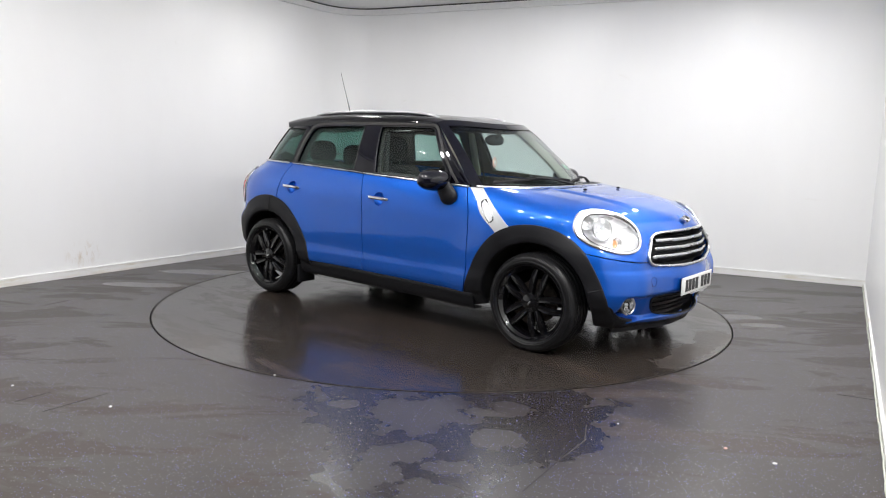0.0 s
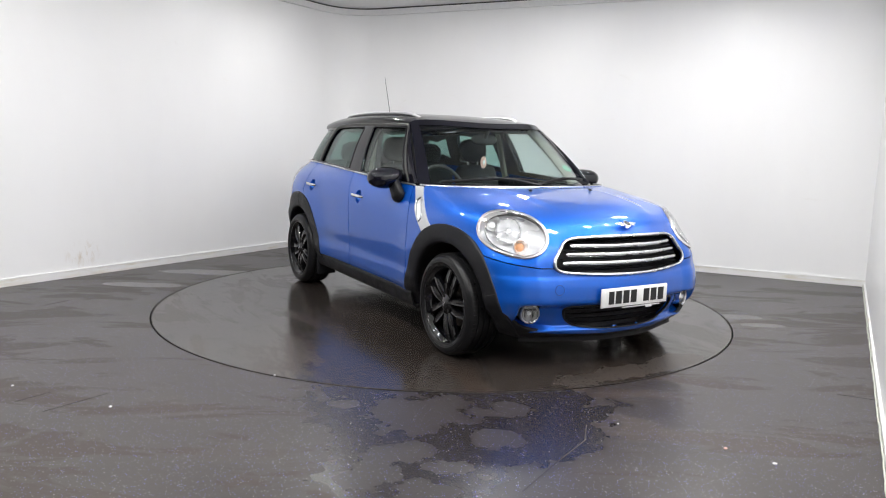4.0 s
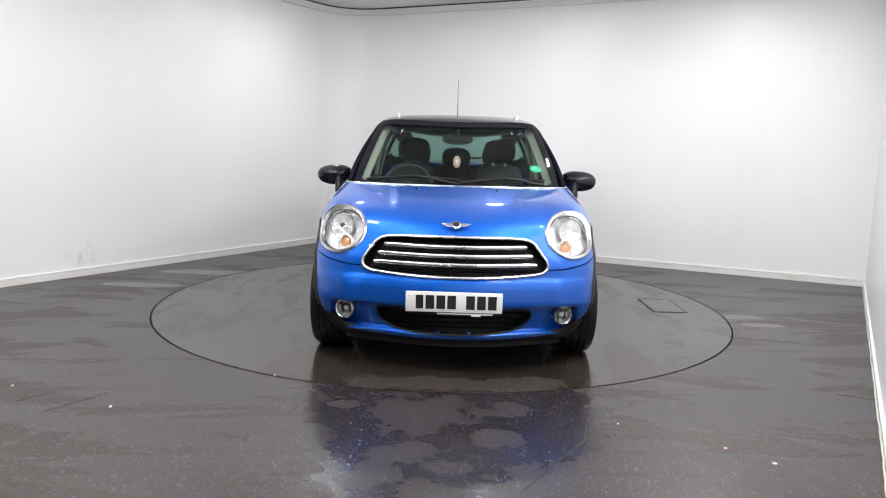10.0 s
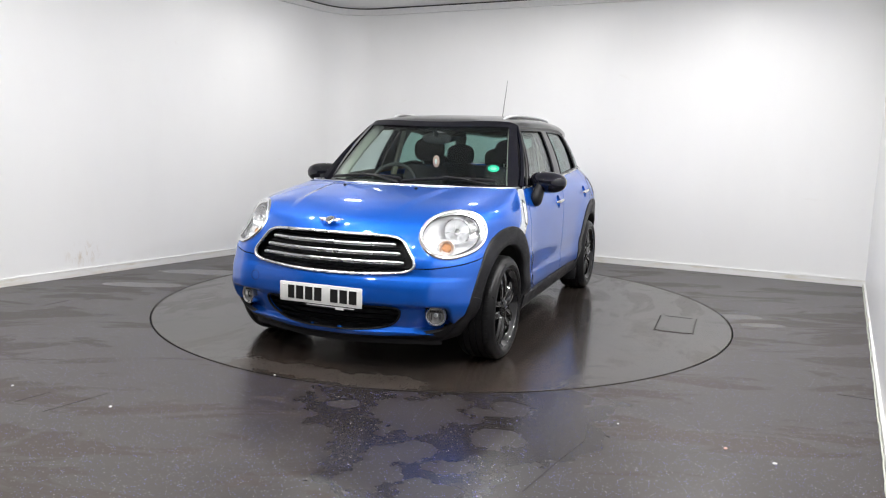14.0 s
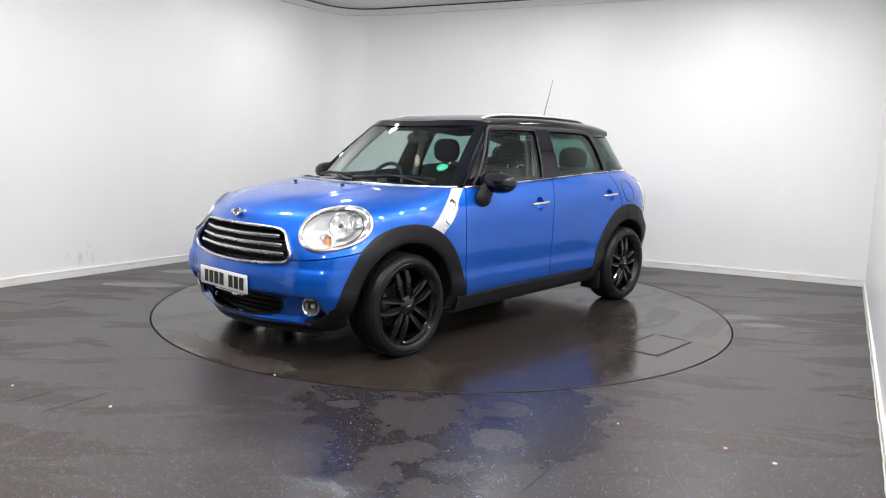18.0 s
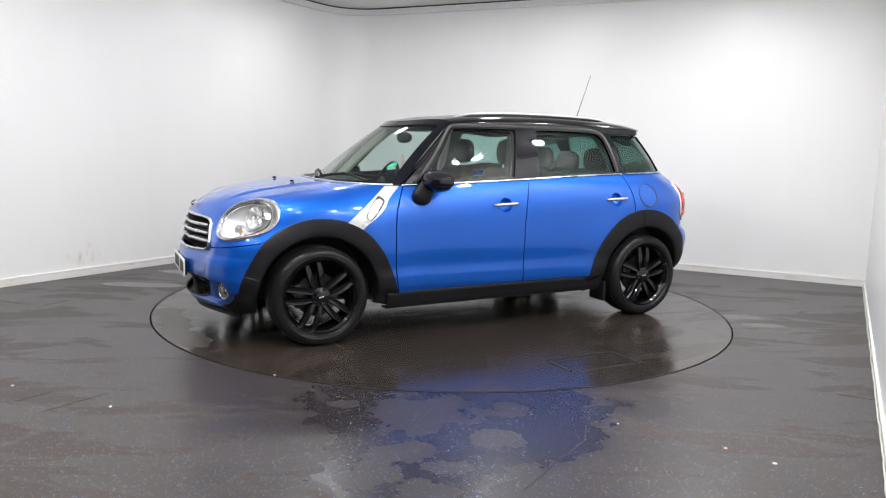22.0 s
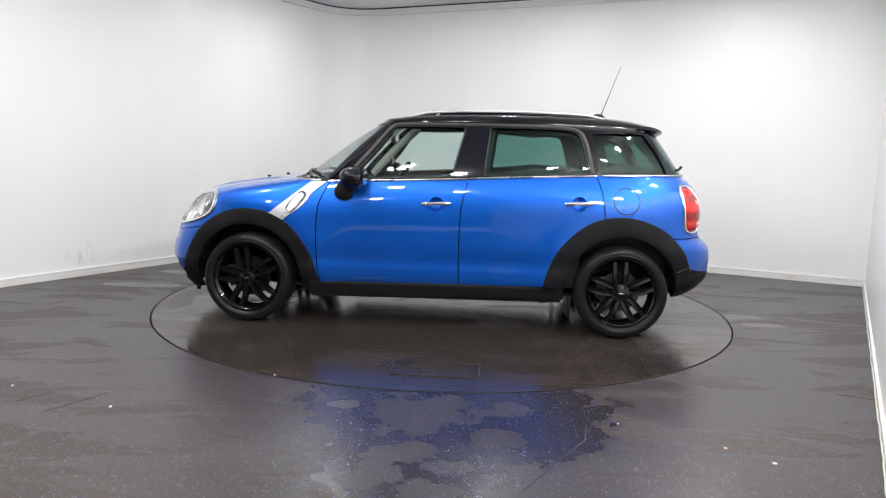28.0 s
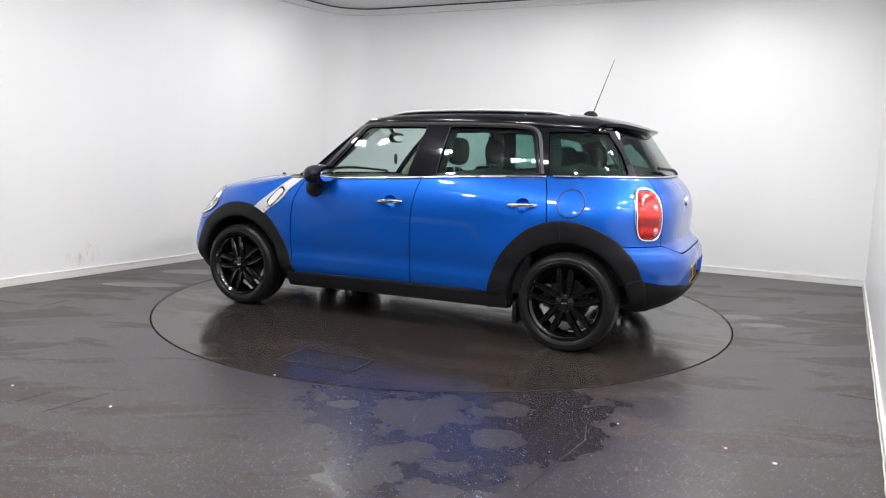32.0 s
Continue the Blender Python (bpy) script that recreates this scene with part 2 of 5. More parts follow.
DASH = grained("dashboard_plastic", (0.032, 0.032, 0.034), 0.6, 220, 0.2, 0.2)
CREAM = grained("cream_trim", (0.50, 0.50, 0.42), 0.7, 200, 0.05, 0.05)
HEADLINE = grained("headlining_cloth", (0.07, 0.068, 0.064), 0.9, 200, 0.08, 0.1)
PLATE_W = grained("white_plate", (0.80, 0.80, 0.78), 0.35, 40, 0.03, 0.0)
PLATE_Y = grained("yellow_plate", (0.80, 0.52, 0.02), 0.35, 40, 0.03, 0.0)
INK = material("black_print", (0.01, 0.01, 0.01), 0.45)
GREEN = material("green_sticker", (0.02, 0.62, 0.34), 0.5)
WHITE = material("white_print", (0.82, 0.82, 0.82), 0.5)
PINK = material("pink_card", (0.70, 0.42, 0.36), 0.5)
FLOOR = floor_material("resin_floor", True)
TABLE = floor_material("turntable_resin", False)
WALL = wall_material()
# tone of the unseen rear wall, set dark to darken reflections on the car
DARK_WALL = grained("charcoal_wall_paint", (0.055, 0.055, 0.057), 0.6, 25, 0.1, 0.05)
SKIRT = skirting_material()
CEILING = grained("ceiling_paint", (0.79, 0.79, 0.785), 0.75, 30, 0.03, 0.03)
METAL_EDGE = grained("worn_steel_edge", (0.10, 0.09, 0.085), 0.4, 50, 0.3, 0.1, 0.7)
JOINT = material("joint_filler", (0.018, 0.016, 0.015), 0.5)
GROOVE = material("groove_black", (0.004, 0.004, 0.004), 0.9)
PANEL_GLOW = glow_material("led_panel_face", (1.0, 0.985, 0.96), 5.0)

# ---- mesh helpers ----


def spline(xs, ys):
    """A smooth curve through a few points (monotone cubic)."""
    xs, ys = np.array(xs, float), np.array(ys, float)
    if xs[0] > xs[-1]:
        xs, ys = xs[::-1], ys[::-1]
    h, d = np.diff(xs), np.diff(ys) / np.diff(xs)
    m = np.empty_like(xs)
    m[0], m[-1] = d[0], d[-1]
    for i in range(1, len(xs) - 1):
        w1, w2 = 2 * h[i] + h[i - 1], h[i] + 2 * h[i - 1]
        m[i] = 0 if d[i - 1] * d[i] <= 0 else (w1 + w2) / (w1 / d[i - 1] + w2 / d[i])

    def at(x):
        x = np.clip(np.asarray(x, float), xs[0], xs[-1])
        i = np.clip(np.searchsorted(xs, x) - 1, 0, len(xs) - 2)
        t = (x - xs[i]) / h[i]
        return ((1 + 2 * t) * (1 - t) ** 2 * ys[i] + t * (1 - t) ** 2 * h[i] * m[i]
                + t * t * (3 - 2 * t) * ys[i + 1] + t * t * (t - 1) * h[i] * m[i + 1])
    return at


def step(a, b, x):
    t = np.clip((np.asarray(x, float) - a) / (b - a), 0, 1)
    return t * t * (3 - 2 * t)


def grid(P):
    a, b = P.shape[:2]
    k = np.arange(a * b).reshape(a, b)
    F = np.stack([k[:-1, :-1], k[1:, :-1], k[1:, 1:], k[:-1, 1:]], -1).reshape(-1, 4)
    return P.reshape(-1, 3).copy(), F


def tidy(V, F):
    used = np.unique(F)
    back = np.full(len(V), -1)
    back[used] = np.arange(len(used))
    return V[used], back[F]


def star(points, centre):
    """A closed outline round a centre, as a radius over the angle."""
    d = np.array(points, float) - centre
    a, r = np.arctan2(d[:, 1], d[:, 0]), np.hypot(d[:, 0], d[:, 1])
    o = np.argsort(a)
    a, d = a[o], d[o]
    t = np.linspace(0, 1, 30, endpoint=False)[:, None]
    nxt = np.roll(d, -1, 0)
    q = (d[:, None] * (1 - t) + nxt[:, None] * t).reshape(-1, 2)
    a, r = np.arctan2(q[:, 1], q[:, 0]), np.hypot(q[:, 0], q[:, 1])
    o = np.argsort(a)
    a, r = a[o], r[o]
    a, r = np.concatenate([a - 2 * np.pi, a, a + 2 * np.pi]), np.tile(r, 3)
    return np.array(centre, float), lambda t: np.interp(t, a, r)


def smooth_loop(points, rounds=2):
    """Rounds the corners of a closed outline."""
    p = np.array(points, float)
    for _ in range(rounds):
        q = np.roll(p, -1, 0)
        p = np.stack([0.75 * p + 0.25 * q, 0.25 * p + 0.75 * q], 1).reshape(-1, p.shape[1])
    return p


def cut(V, F, outline, axes, where=None, grow=0.0):
    """Opens a star-shaped hole, with a clean edge, through a sheet; axes are the two coordinates of the outline."""
    (c, rad), (i, j) = outline, axes
    V = V.copy()
    d = V[:, [i, j]] - c
    a, r = np.arctan2(d[:, 1], d[:, 0]), np.hypot(d[:, 0], d[:, 1])
    R = rad(a) + grow
    inside = r < R
    if where is not None:
        inside &= where(V)
    F = F[~inside[F].all(1)]
    edge = np.zeros(len(V), bool)
    edge[np.unique(F)] = True
    edge &= inside
    t = np.linspace(-np.pi, np.pi, 1500)
    line = c + (rad(t) + grow)[:, None] * np.stack([np.cos(t), np.sin(t)], 1)
    old, k = V.copy(), 3 - i - j
    for e in np.nonzero(edge)[0]:
        p = line[np.argmin(((line - old[e, [i, j]]) ** 2).sum(1))]
        # the third coordinate follows the sheet's slope there
        nb = old[np.argsort(((old - old[e]) ** 2).sum(1))[:9]] - old[e]
        slope = np.linalg.lstsq(nb[:, [i, j]], nb[:, k], rcond=None)[0]
        move = p - old[e, [i, j]]
        far = 1.5 * np.hypot(*move)
        V[e, k] = old[e, k] + np.clip(slope @ move, -far, far)
        V[e, [i, j]] = p
    return tidy(V, F)


def within(V, F, outline, axes, grow=0.0):
    (c, rad), (i, j) = outline, axes
    d = V[F].mean(1)[:, [i, j]] - c
    ok = np.hypot(d[:, 0], d[:, 1]) < rad(np.arctan2(d[:, 1], d[:, 0])) + grow
    return tidy(V, F[ok])


def normals(V, F, hub):
    n = np.zeros_like(V)
    a, b = V[F[:, 2]] - V[F[:, 0]], V[F[:, -1]] - V[F[:, 1]]
    fn = np.cross(a, b)
    for k in range(F.shape[1]):
        np.add.at(n, F[:, k], fn)
    n /= np.maximum(np.linalg.norm(n, axis=1), 1e-12)[:, None]
    if ((n * (V - hub)).sum(1) > 0).mean() < 0.5:
        n = -n
    return n


HUB = np.array([0.0, 0.0, 0.75])


def solid(V, F, thick, hub=HUB, lift=0.0):
    """Gives a sheet a thickness, inwards from its outer face."""
    n = normals(V, F, hub)
    V = V + n * lift
    m = len(V)
    e = np.concatenate([F[:, [k, (k + 1) % F.shape[1]]] for k in range(F.shape[1])])
    keys = np.sort(e, 1)
    _, idx, cnt = np.unique(keys, axis=0, return_index=True, return_counts=True)
    rim = e[idx[cnt == 1]]
    side = np.stack([rim[:, 0], rim[:, 1], rim[:, 1] + m, rim[:, 0] + m], 1)
    return np.concatenate([V, V - n * thick]), np.concatenate([F, F[:, ::-1] + m, side])


def mesh_of(name, V, F, mat, sharp=38, flat=False):
    me = bpy.data.meshes.new(name)
    me.from_pydata([tuple(v) for v in V], [], [tuple(int(i) for i in f) for f in F])
    bm = bmesh.new()
    bm.from_mesh(me)
    bmesh.ops.remove_doubles(bm, verts=bm.verts, dist=1e-5)
    bmesh.ops.recalc_face_normals(bm, faces=bm.faces)
    bm.to_mesh(me)
    bm.free()
    if not flat:
        me.polygons.foreach_set("use_smooth", [True] * len(me.polygons))
        me.set_sharp_from_angle(angle=radians(sharp))
    me.materials.append(mat)
    return me


def part(name, V, F, mat, parent=None, label="", sharp=38, flat=False):
    ob = new(name, mesh_of(name, V, F, mat, sharp, flat))
    if parent:
        ob.parent = parent
    if label:
        tagged(ob, label)
    return ob


def join(*pieces):
    V, F, k = [], [], 0
    for v, f in pieces:
        V.append(np.asarray(v, float))
        F += [tuple(int(i) + k for i in q) for q in f]
        k += len(v)
    return np.concatenate(V), F


def mirror(V):
    return np.asarray(V) * [1, -1, 1]


def tube(path, w, h=None, closed=False, up=(0, 0, 1), n=10, taper=None):
    """A bar of oval section (w across, h along up) swept along a path, with closed ends."""
    p = np.array(path, float)
    h = h or w
    t = (np.roll(p, -1, 0) - np.roll(p, 1, 0)) if closed else np.gradient(p, axis=0)
    t /= np.linalg.norm(t, axis=1)[:, None]
    up = np.broadcast_to(np.array(up, float), p.shape)
    s = np.cross(t, up)
    s /= np.maximum(np.linalg.norm(s, axis=1), 1e-9)[:, None]
    u = np.cross(s, t)
    a = np.arange(n) * 2 * np.pi / n
    k = np.ones(len(p)) if taper is None else np.array(taper, float)
    V = p[:, None] + k[:, None, None] * (s[:, None] * (np.cos(a) * w / 2)[None, :, None] + u[:, None] * (np.sin(a) * h / 2)[None, :, None])
    m, F = len(p), []
    for i in range(m if closed else m - 1):
        j = (i + 1) % m
        for q in range(n):
            r = (q + 1) % n
            F.append((i * n + q, i * n + r, j * n + r, j * n + q))
    if not closed:
        F += [tuple(range(n))[::-1], tuple(range((m - 1) * n, m * n))]
    return V.reshape(-1, 3), F


def lathe(profile, n=48, axis=1, close=False):
    """Turns a profile of (radius, height) round an axis through the origin."""
    pr = np.array(profile, float)
    a = np.arange(n) * 2 * np.pi / n
    c, s = np.cos(a)[:, None] * pr[:, 0], np.sin(a)[:, None] * pr[:, 0]
    h = np.broadcast_to(pr[:, 1], c.shape)
    V = np.stack({1: [c, h, s], 2: [c, s, h], 0: [h, c, s]}[axis], -1)
    m = len(pr)
    k = np.arange(n * m).reshape(n, m)
    k2 = np.roll(k, -1, 0)
    F = [(k[i, j], k2[i, j], k2[i, j + 1], k[i, j + 1]) for i in range(n) for j in range(m - 1)]
    if close:
        F += [(k[i, m - 1], k2[i, m - 1], k2[i, 0], k[i, 0]) for i in range(n)]
    return V.reshape(-1, 3), F


def disc(V):
    """Closes a ring of points with a face."""
    return np.asarray(V, float), [tuple(range(len(V)))]


def box(cx, cy, cz, sx, sy, sz, bevel=0.0, seg=2):
    bm = bmesh.new()
    bmesh.ops.create_cube(bm, size=1.0, matrix=Matrix.Translation((cx, cy, cz)) @ Matrix.Diagonal((sx, sy, sz, 1)))
    if bevel:
        bmesh.ops.bevel(bm, geom=bm.edges[:], offset=bevel, segments=seg, profile=0.5, affect="EDGES")
    V = np.array([v.co[:] for v in bm.verts])
    F = [tuple(v.index for v in f.verts) for f in bm.faces]
    bm.free()
    return V, F


def ball(c, r, n=20, m=14, power=1.0):
    """A rounded body with half axes r; power below 1 makes it boxier."""
    a, b = np.linspace(0, 2 * np.pi, n, endpoint=False), np.linspace(-np.pi / 2, np.pi / 2, m)
    A, B = np.meshgrid(a, b)
    f = lambda q: np.sign(q) * np.abs(q) ** power
    P = np.stack([f(np.cos(B)) * f(np.cos(A)) * r[0] + c[0], f(np.cos(B)) * f(np.sin(A)) * r[1] + c[1], f(np.sin(B)) * r[2] + c[2]], -1)
    V, F = P.reshape(-1, 3), []
    for j in range(m - 1):
        for i in range(n):
            F.append((j * n + i, j * n + (i + 1) % n, (j + 1) * n + (i + 1) % n, (j + 1) * n + i))
    return V, F


def thing(name, label, category, group="", kind=""):
    return tagged(new(name), label, category, group, kind)

# ---- the room ----


def wall_strip(path, z0, z1, depth, inward):
    """A wall of a given thickness standing behind a line on the floor."""
    p = np.array([(q[0], q[1]) for q in path], float)
    t = np.gradient(p, axis=0)
    t /= np.linalg.norm(t, axis=1)[:, None]
    n = np.stack([-t[:, 1], t[:, 0]], 1) * inward
    rows = [(p, z0), (p, z1), (p - n * depth, z1), (p - n * depth, z0)]
    P = np.stack([np.column_stack([q, np.full(len(q), z)]) for q, z in rows], 1)
    V, F = P.reshape(-1, 3), []
    m = len(p)
    for i in range(m - 1):
        for k in range(4):
            F.append((i * 4 + k, i * 4 + (k + 1) % 4, i * 4 + 4 + (k + 1) % 4, i * 4 + 4 + k))
    F += [(0, 1, 2, 3), tuple(range(4 * m - 4, 4 * m))]
    return V, F


def along(a, b, n=2):
    return [tuple((a * (1 - t) + b * t)[:2]) for t in np.linspace(0, 1, n)]


TURN_R = 0.58
DIR_B = (CORNER_BR - CORNER_LB).normalized()
ARC_A, ARC_B = CORNER_LB + DIR_L * TURN_R, CORNER_LB + DIR_B * TURN_R
END_R = CORNER_BR + DIR_R * 9.4
END_L = CORNER_LB + DIR_L * 10.6
ARC = [tuple((ARC_A * (1 - t) ** 2 + CORNER_LB * 2 * t * (1 - t) + ARC_B * t * t)[:2]) for t in np.linspace(0, 1, 25)]


def offset_line(path, d, inward):
    p = np.array(path, float)
    t = np.gradient(p, axis=0)
    t /= np.linalg.norm(t, axis=1)[:, None]
    return [tuple(q) for q in p + np.stack([-t[:, 1], t[:, 0]], 1) * inward * d]


def build_room():
    hull = [END_L, CORNER_LB, CORNER_BR, END_R]
    mid = sum(hull, Vector()) / 4
    pts = [tuple(v) for v in hull]
    # floor with a round opening for the turntable
    ring = [(math.cos(a) * 2.235, math.sin(a) * 2.235) for a in np.linspace(0, 2 * np.pi, 160, endpoint=False)]
    far = []
    for x, y in ring:
        best = 1e9
        for i in range(4):
            a, b = hull[i], hull[(i + 1) % 4]
            ex, ey = b.x - a.x, b.y - a.y
            det = x * (-ey) + y * ex
            if abs(det) > 1e-9:
                s = (a.x * (-ey) + a.y * ex) / det
                if s > 1:
                    best = min(best, s)
        far.append((x * (best + 0.12), y * (best + 0.12)))
    V, F, n = [], [], len(ring)
    for k in (0, 0.15, 0.45, 1.0):
        V += [(a[0] * (1 - k) + b[0] * k, a[1] * (1 - k) + b[1] * k, 0) for a, b in zip(ring, far)]
    V += [(x, y, -0.05) for x, y in ring]
    for k in range(3):
        F += [(k * n + i, k * n + (i + 1) % n, (k + 1) * n + (i + 1) % n, (k + 1) * n + i) for i in range(n)]
    F += [(i, (i + 1) % n, 4 * n + (i + 1) % n, 4 * n + i) for i in range(n)]
    tagged(part("floor", np.array(V), F, FLOOR, flat=True), "dark resin floor with blue and white flecks, damp patches", "floor", kind="structure")
    V, F = lathe([(2.30, -0.05), (0.0, -0.05)], 64, 2)
    tagged(part("turntable_pit", V, F, GROOVE, flat=True), "black gap under the turntable rim", "floor", kind="structure")

    left = along(END_L, ARC_A) + ARC[1:]
    back = along(ARC_B, CORNER_BR)
    right = along(CORNER_BR, END_R)
    rear = along(END_R, END_L)
    top = CEIL + 0.1
    # wall_rear is unseen; it closes the room and keeps gloss-black reflections dark
    for nm, path, lab in (("wall_left", left, "white painted wall with scuffs and a rounded corner"), ("wall_back", back, "plain white painted wall"),
                          ("wall_right", right, "white painted wall"), ("wall_rear", rear, "dark grey painted wall")):
        V, F = wall_strip(path, 0.0, top, 0.12, -1)
        tagged(part(nm, V, F, DARK_WALL if nm == "wall_rear" else WALL, sharp=30), lab, "wall", kind="structure")
        inner = offset_line(path, 0.014, -1)
        V, F = wall_strip(inner, 0.0, 0.036 if nm == "wall_right" else 0.062, 0.0145, -1)
        b = tagged(part("baseboard", V, F, SKIRT, sharp=30), "white skirting board stained brown along the floor", "baseboard", kind="structure")
        if nm != "wall_right":
            V, F = wall_strip(offset_line(path, 0.017, -1), 0.062, 0.070, 0.0175, -1)
            part("top_bead", V, F, WALL, b, sharp=30)
        V, F = wall_strip(offset_line(path, 0.05, -1), CEIL - 0.085, CEIL - 0.016, 0.0505, -1)
        tagged(part("coving", V, F, CEILING, sharp=30), "pale coving strip under the ceiling", "coving", kind="structure")
        # shadow line above the coving, drawn as a dark strip
        V, F = wall_strip(offset_line(path, 0.046, -1), CEIL - 0.016, CEIL - 0.001, 0.0465, -1)
        tagged(part("ceiling_gap", V, F, SEAL, sharp=30), "dark gap between the coving and the ceiling", "gap", kind="structure")
    # sealant bead along the right-hand wall, uneven
    rng = np.random.RandomState(4)
    path = [np.array(room_uv(u, 0.020 + 0.0015 * rng.randn(), 0.005)) for u in np.linspace(0.0, 7.6, 90)]
    V, F = tube(path, 0.009, 0.018, n=8, taper=0.85 + 0.2 * rng.rand(90))
    tagged(part("sealant_bead", V, F, BEAD), "uneven off-white sealant bead at the wall foot", "sealant", kind="structure")
    big = [tuple(q) for q in (END_L + Vector((-.3, -.3, 0)), CORNER_LB + Vector((-.2, .4, 0)), CORNER_BR + Vector((.4, .2, 0)), END_R + Vector((.3, -.3, 0)))]
    V = np.array([(x, y, CEIL) for x, y, _ in big] + [(x, y, CEIL + 0.12) for x, y, _ in big])
    tagged(part("ceiling", V, [(0, 1, 2, 3), (7, 6, 5, 4), (0, 4, 5, 1), (1, 5, 6, 2), (2, 6, 7, 3), (3, 7, 4, 0)], CEILING, flat=True),
           "flat pale grey ceiling", "ceiling", kind="structure")
    first = None
    # fixtures of the far row and the last two PANELS are unseen additions
    for x, y in PANELS + FILL_PANELS:
        m = Matrix.Translation((x, y, CEIL)) @ pose(0, 0, 0, 0, 0, -28.6)
        if first is None:
            first = thing("ceiling_light", "square white LED flood panel under the ceiling", "ceiling light", "ceiling lights")
            part("frame", *box(0, 0, -0.03, 0.20, 0.20, 0.06, 0.006), SILVER, first)
            part("diffuser", *box(0, 0, -0.058, 0.165, 0.165, 0.012, 0.003), PANEL_GLOW, first)
            first.matrix_world = m
        else:
            copy_thing(first, m)
    for x0, y0, x1, y1 in ((-2.031, -2.531, -1.939, -2.387), (-1.834, -2.65, -1.652, -2.372), (-2.996, -0.535, -2.901, -0.340), (0.690, -2.62, 0.647, -2.807), (0.647, -2.807, 0.502, -3.02), (0.502, -3.02, 0.321, -3.304), (2.148, -2.074, 2.322, -2.159)):
        d = Vector((x1 - x0, y1 - y0, 0))
        V, F = box(0, 0, 0.0006, d.length, 0.005, 0.0012)
        o = tagged(part("floor_joint", V, F, JOINT, flat=True), "short dark joint cut in the resin floor", "floor joint", kind="structure")
        o.matrix_world = Matrix.Translation(((x0 + x1) / 2, (y0 + y1) / 2, 0)) @ pose(0, 0, 0, 0, 0, math.degrees(math.atan2(d.y, d.x)))
    # litter
    for i, (x, y) in enumerate([(1.399, -3.0), (1.25, -2.856), (-1.557, -2.57), (-2.169, -2.319), (-0.904, -2.034), (0.841, -2.605)]):
        V, F = ball((0, 0, 0.004), (0.012 - 0.0012 * i, 0.008 - 0.0006 * i, 0.004), 7, 5)
        o = tagged(part("paper_crumb", V, F, PINK if i == 1 else WHITE), "tiny pale crumb of paper on the floor", "litter", "floor crumbs")
        o.matrix_world = pose(x, y, 0, 0, 0, 37 * i)


def build_turntable():
    table = thing("turntable", "flush round turntable of dark resin with a steel rim", "turntable")
    V, F = lathe([(2.222, -0.045), (2.222, -0.002), (2.219, 0.0), (1.5, 0.0), (0.8, 0.0), (0.0, 0.0)], 160, 2)
    part("deck", V, F, TABLE, table, sharp=25)
    V, F = lathe([(2.2195, -0.03), (2.2245, -0.03), (2.2245, 0.0015), (2.2195, 0.0015)], 160, 2, close=True)
    part("rim", V, F, METAL_EDGE, table, sharp=25)
    cx, cy, w, d = -0.115, 1.835, 0.50, 0.265
    hatch = part("hatch_cover", *box(cx, cy, 0.0015, w - 0.016, d - 0.016, 0.003), TABLE, table, "square access cover set in the deck", flat=True)
    for k, (x, y, sx, sy) in enumerate(((cx, cy - d / 2, w, 0.012), (cx, cy + d / 2, w, 0.012), (cx - w / 2, cy, 0.012, d - 0.012), (cx + w / 2, cy, 0.012, d - 0.012))):
        part("hatch_edge", *box(x, y, 0.002, sx, sy * 0.8, 0.004), METAL_EDGE if k % 2 else JOINT, table, flat=True)
    return table

# ---- the car: surface functions (x forward, y to its left, z up, metres; origin midway between the axles) ----
XF, XR = 0.80, -1.0
AXLE, WHEEL_Z = 1.2975, 0.313
belt_z = spline([-1.85, -1.6, -1.1, -0.47, -0.09, 0.53, 0.8], [1.106, 1.106, 1.095, 1.068, 1.046, 1.017, 1.005])
belt_y = spline([-1.0, -0.6, -0.24, 0.3, 0.727, 0.8], [0.738, 0.768, 0.782, 0.779, 0.763, 0.757])
max_y = spline([-1.0, -0.2, 0.4, 0.8], [0.852, 0.848, 0.846, 0.852])
_fx = [1.93, 1.965, 1.995, 2.015, 2.026, 2.024, 2.014, 2.000, 1.996, 1.994, 1.984, 1.962, 1.932, 1.897, 1.85, 1.74, 1.60, 1.45, 1.30, 1.18, 1.10]
_fz = [0.19, 0.22, 0.28, 0.36, 0.44, 0.50, 0.542, 0.572, 0.62, 0.66, 0.72, 0.772, 0.812, 0.847, 0.876, 0.916, 0.947, 0.971, 0.991, 1.004, 1.010]
_fs = np.concatenate([[0], np.cumsum(np.hypot(np.diff(_fx), np.diff(_fz)))])
nose_x, nose_z = spline(_fs, _fx), spline(_fs, _fz)
_ss = np.linspace(0, _fs[-1], 600)
_sz = np.maximum.accumulate(nose_z(_ss))
nose_n = spline([0.19, 0.36, 0.45, 0.55, 0.62, 0.78, 0.884, 0.927, 0.952, 0.98, 1.013], [3.4, 4.3, 4.5, 4.3, 4.1, 3.15, 3.3, 3.2, 3.0, 2.8, 2.5])
tail_x = spline([0.2, 0.26, 0.33, 0.42, 0.52, 0.60, 0.645, 0.675, 0.71, 0.85, 0.96, 1.04, 1.106],
                [-1.72, -1.83, -1.93, -1.985, -1.99, -1.975, -1.94, -1.905, -1.885, -1.892, -1.878, -1.838, -1.782])
tail_n = spline([0.2, 0.5, 0.7, 0.9, 1.02, 1.1], [3.4, 4.0, 4.4, 4.3, 3.8, 3.3])


def s_of(z):
    return np.interp(z, _sz, _ss)


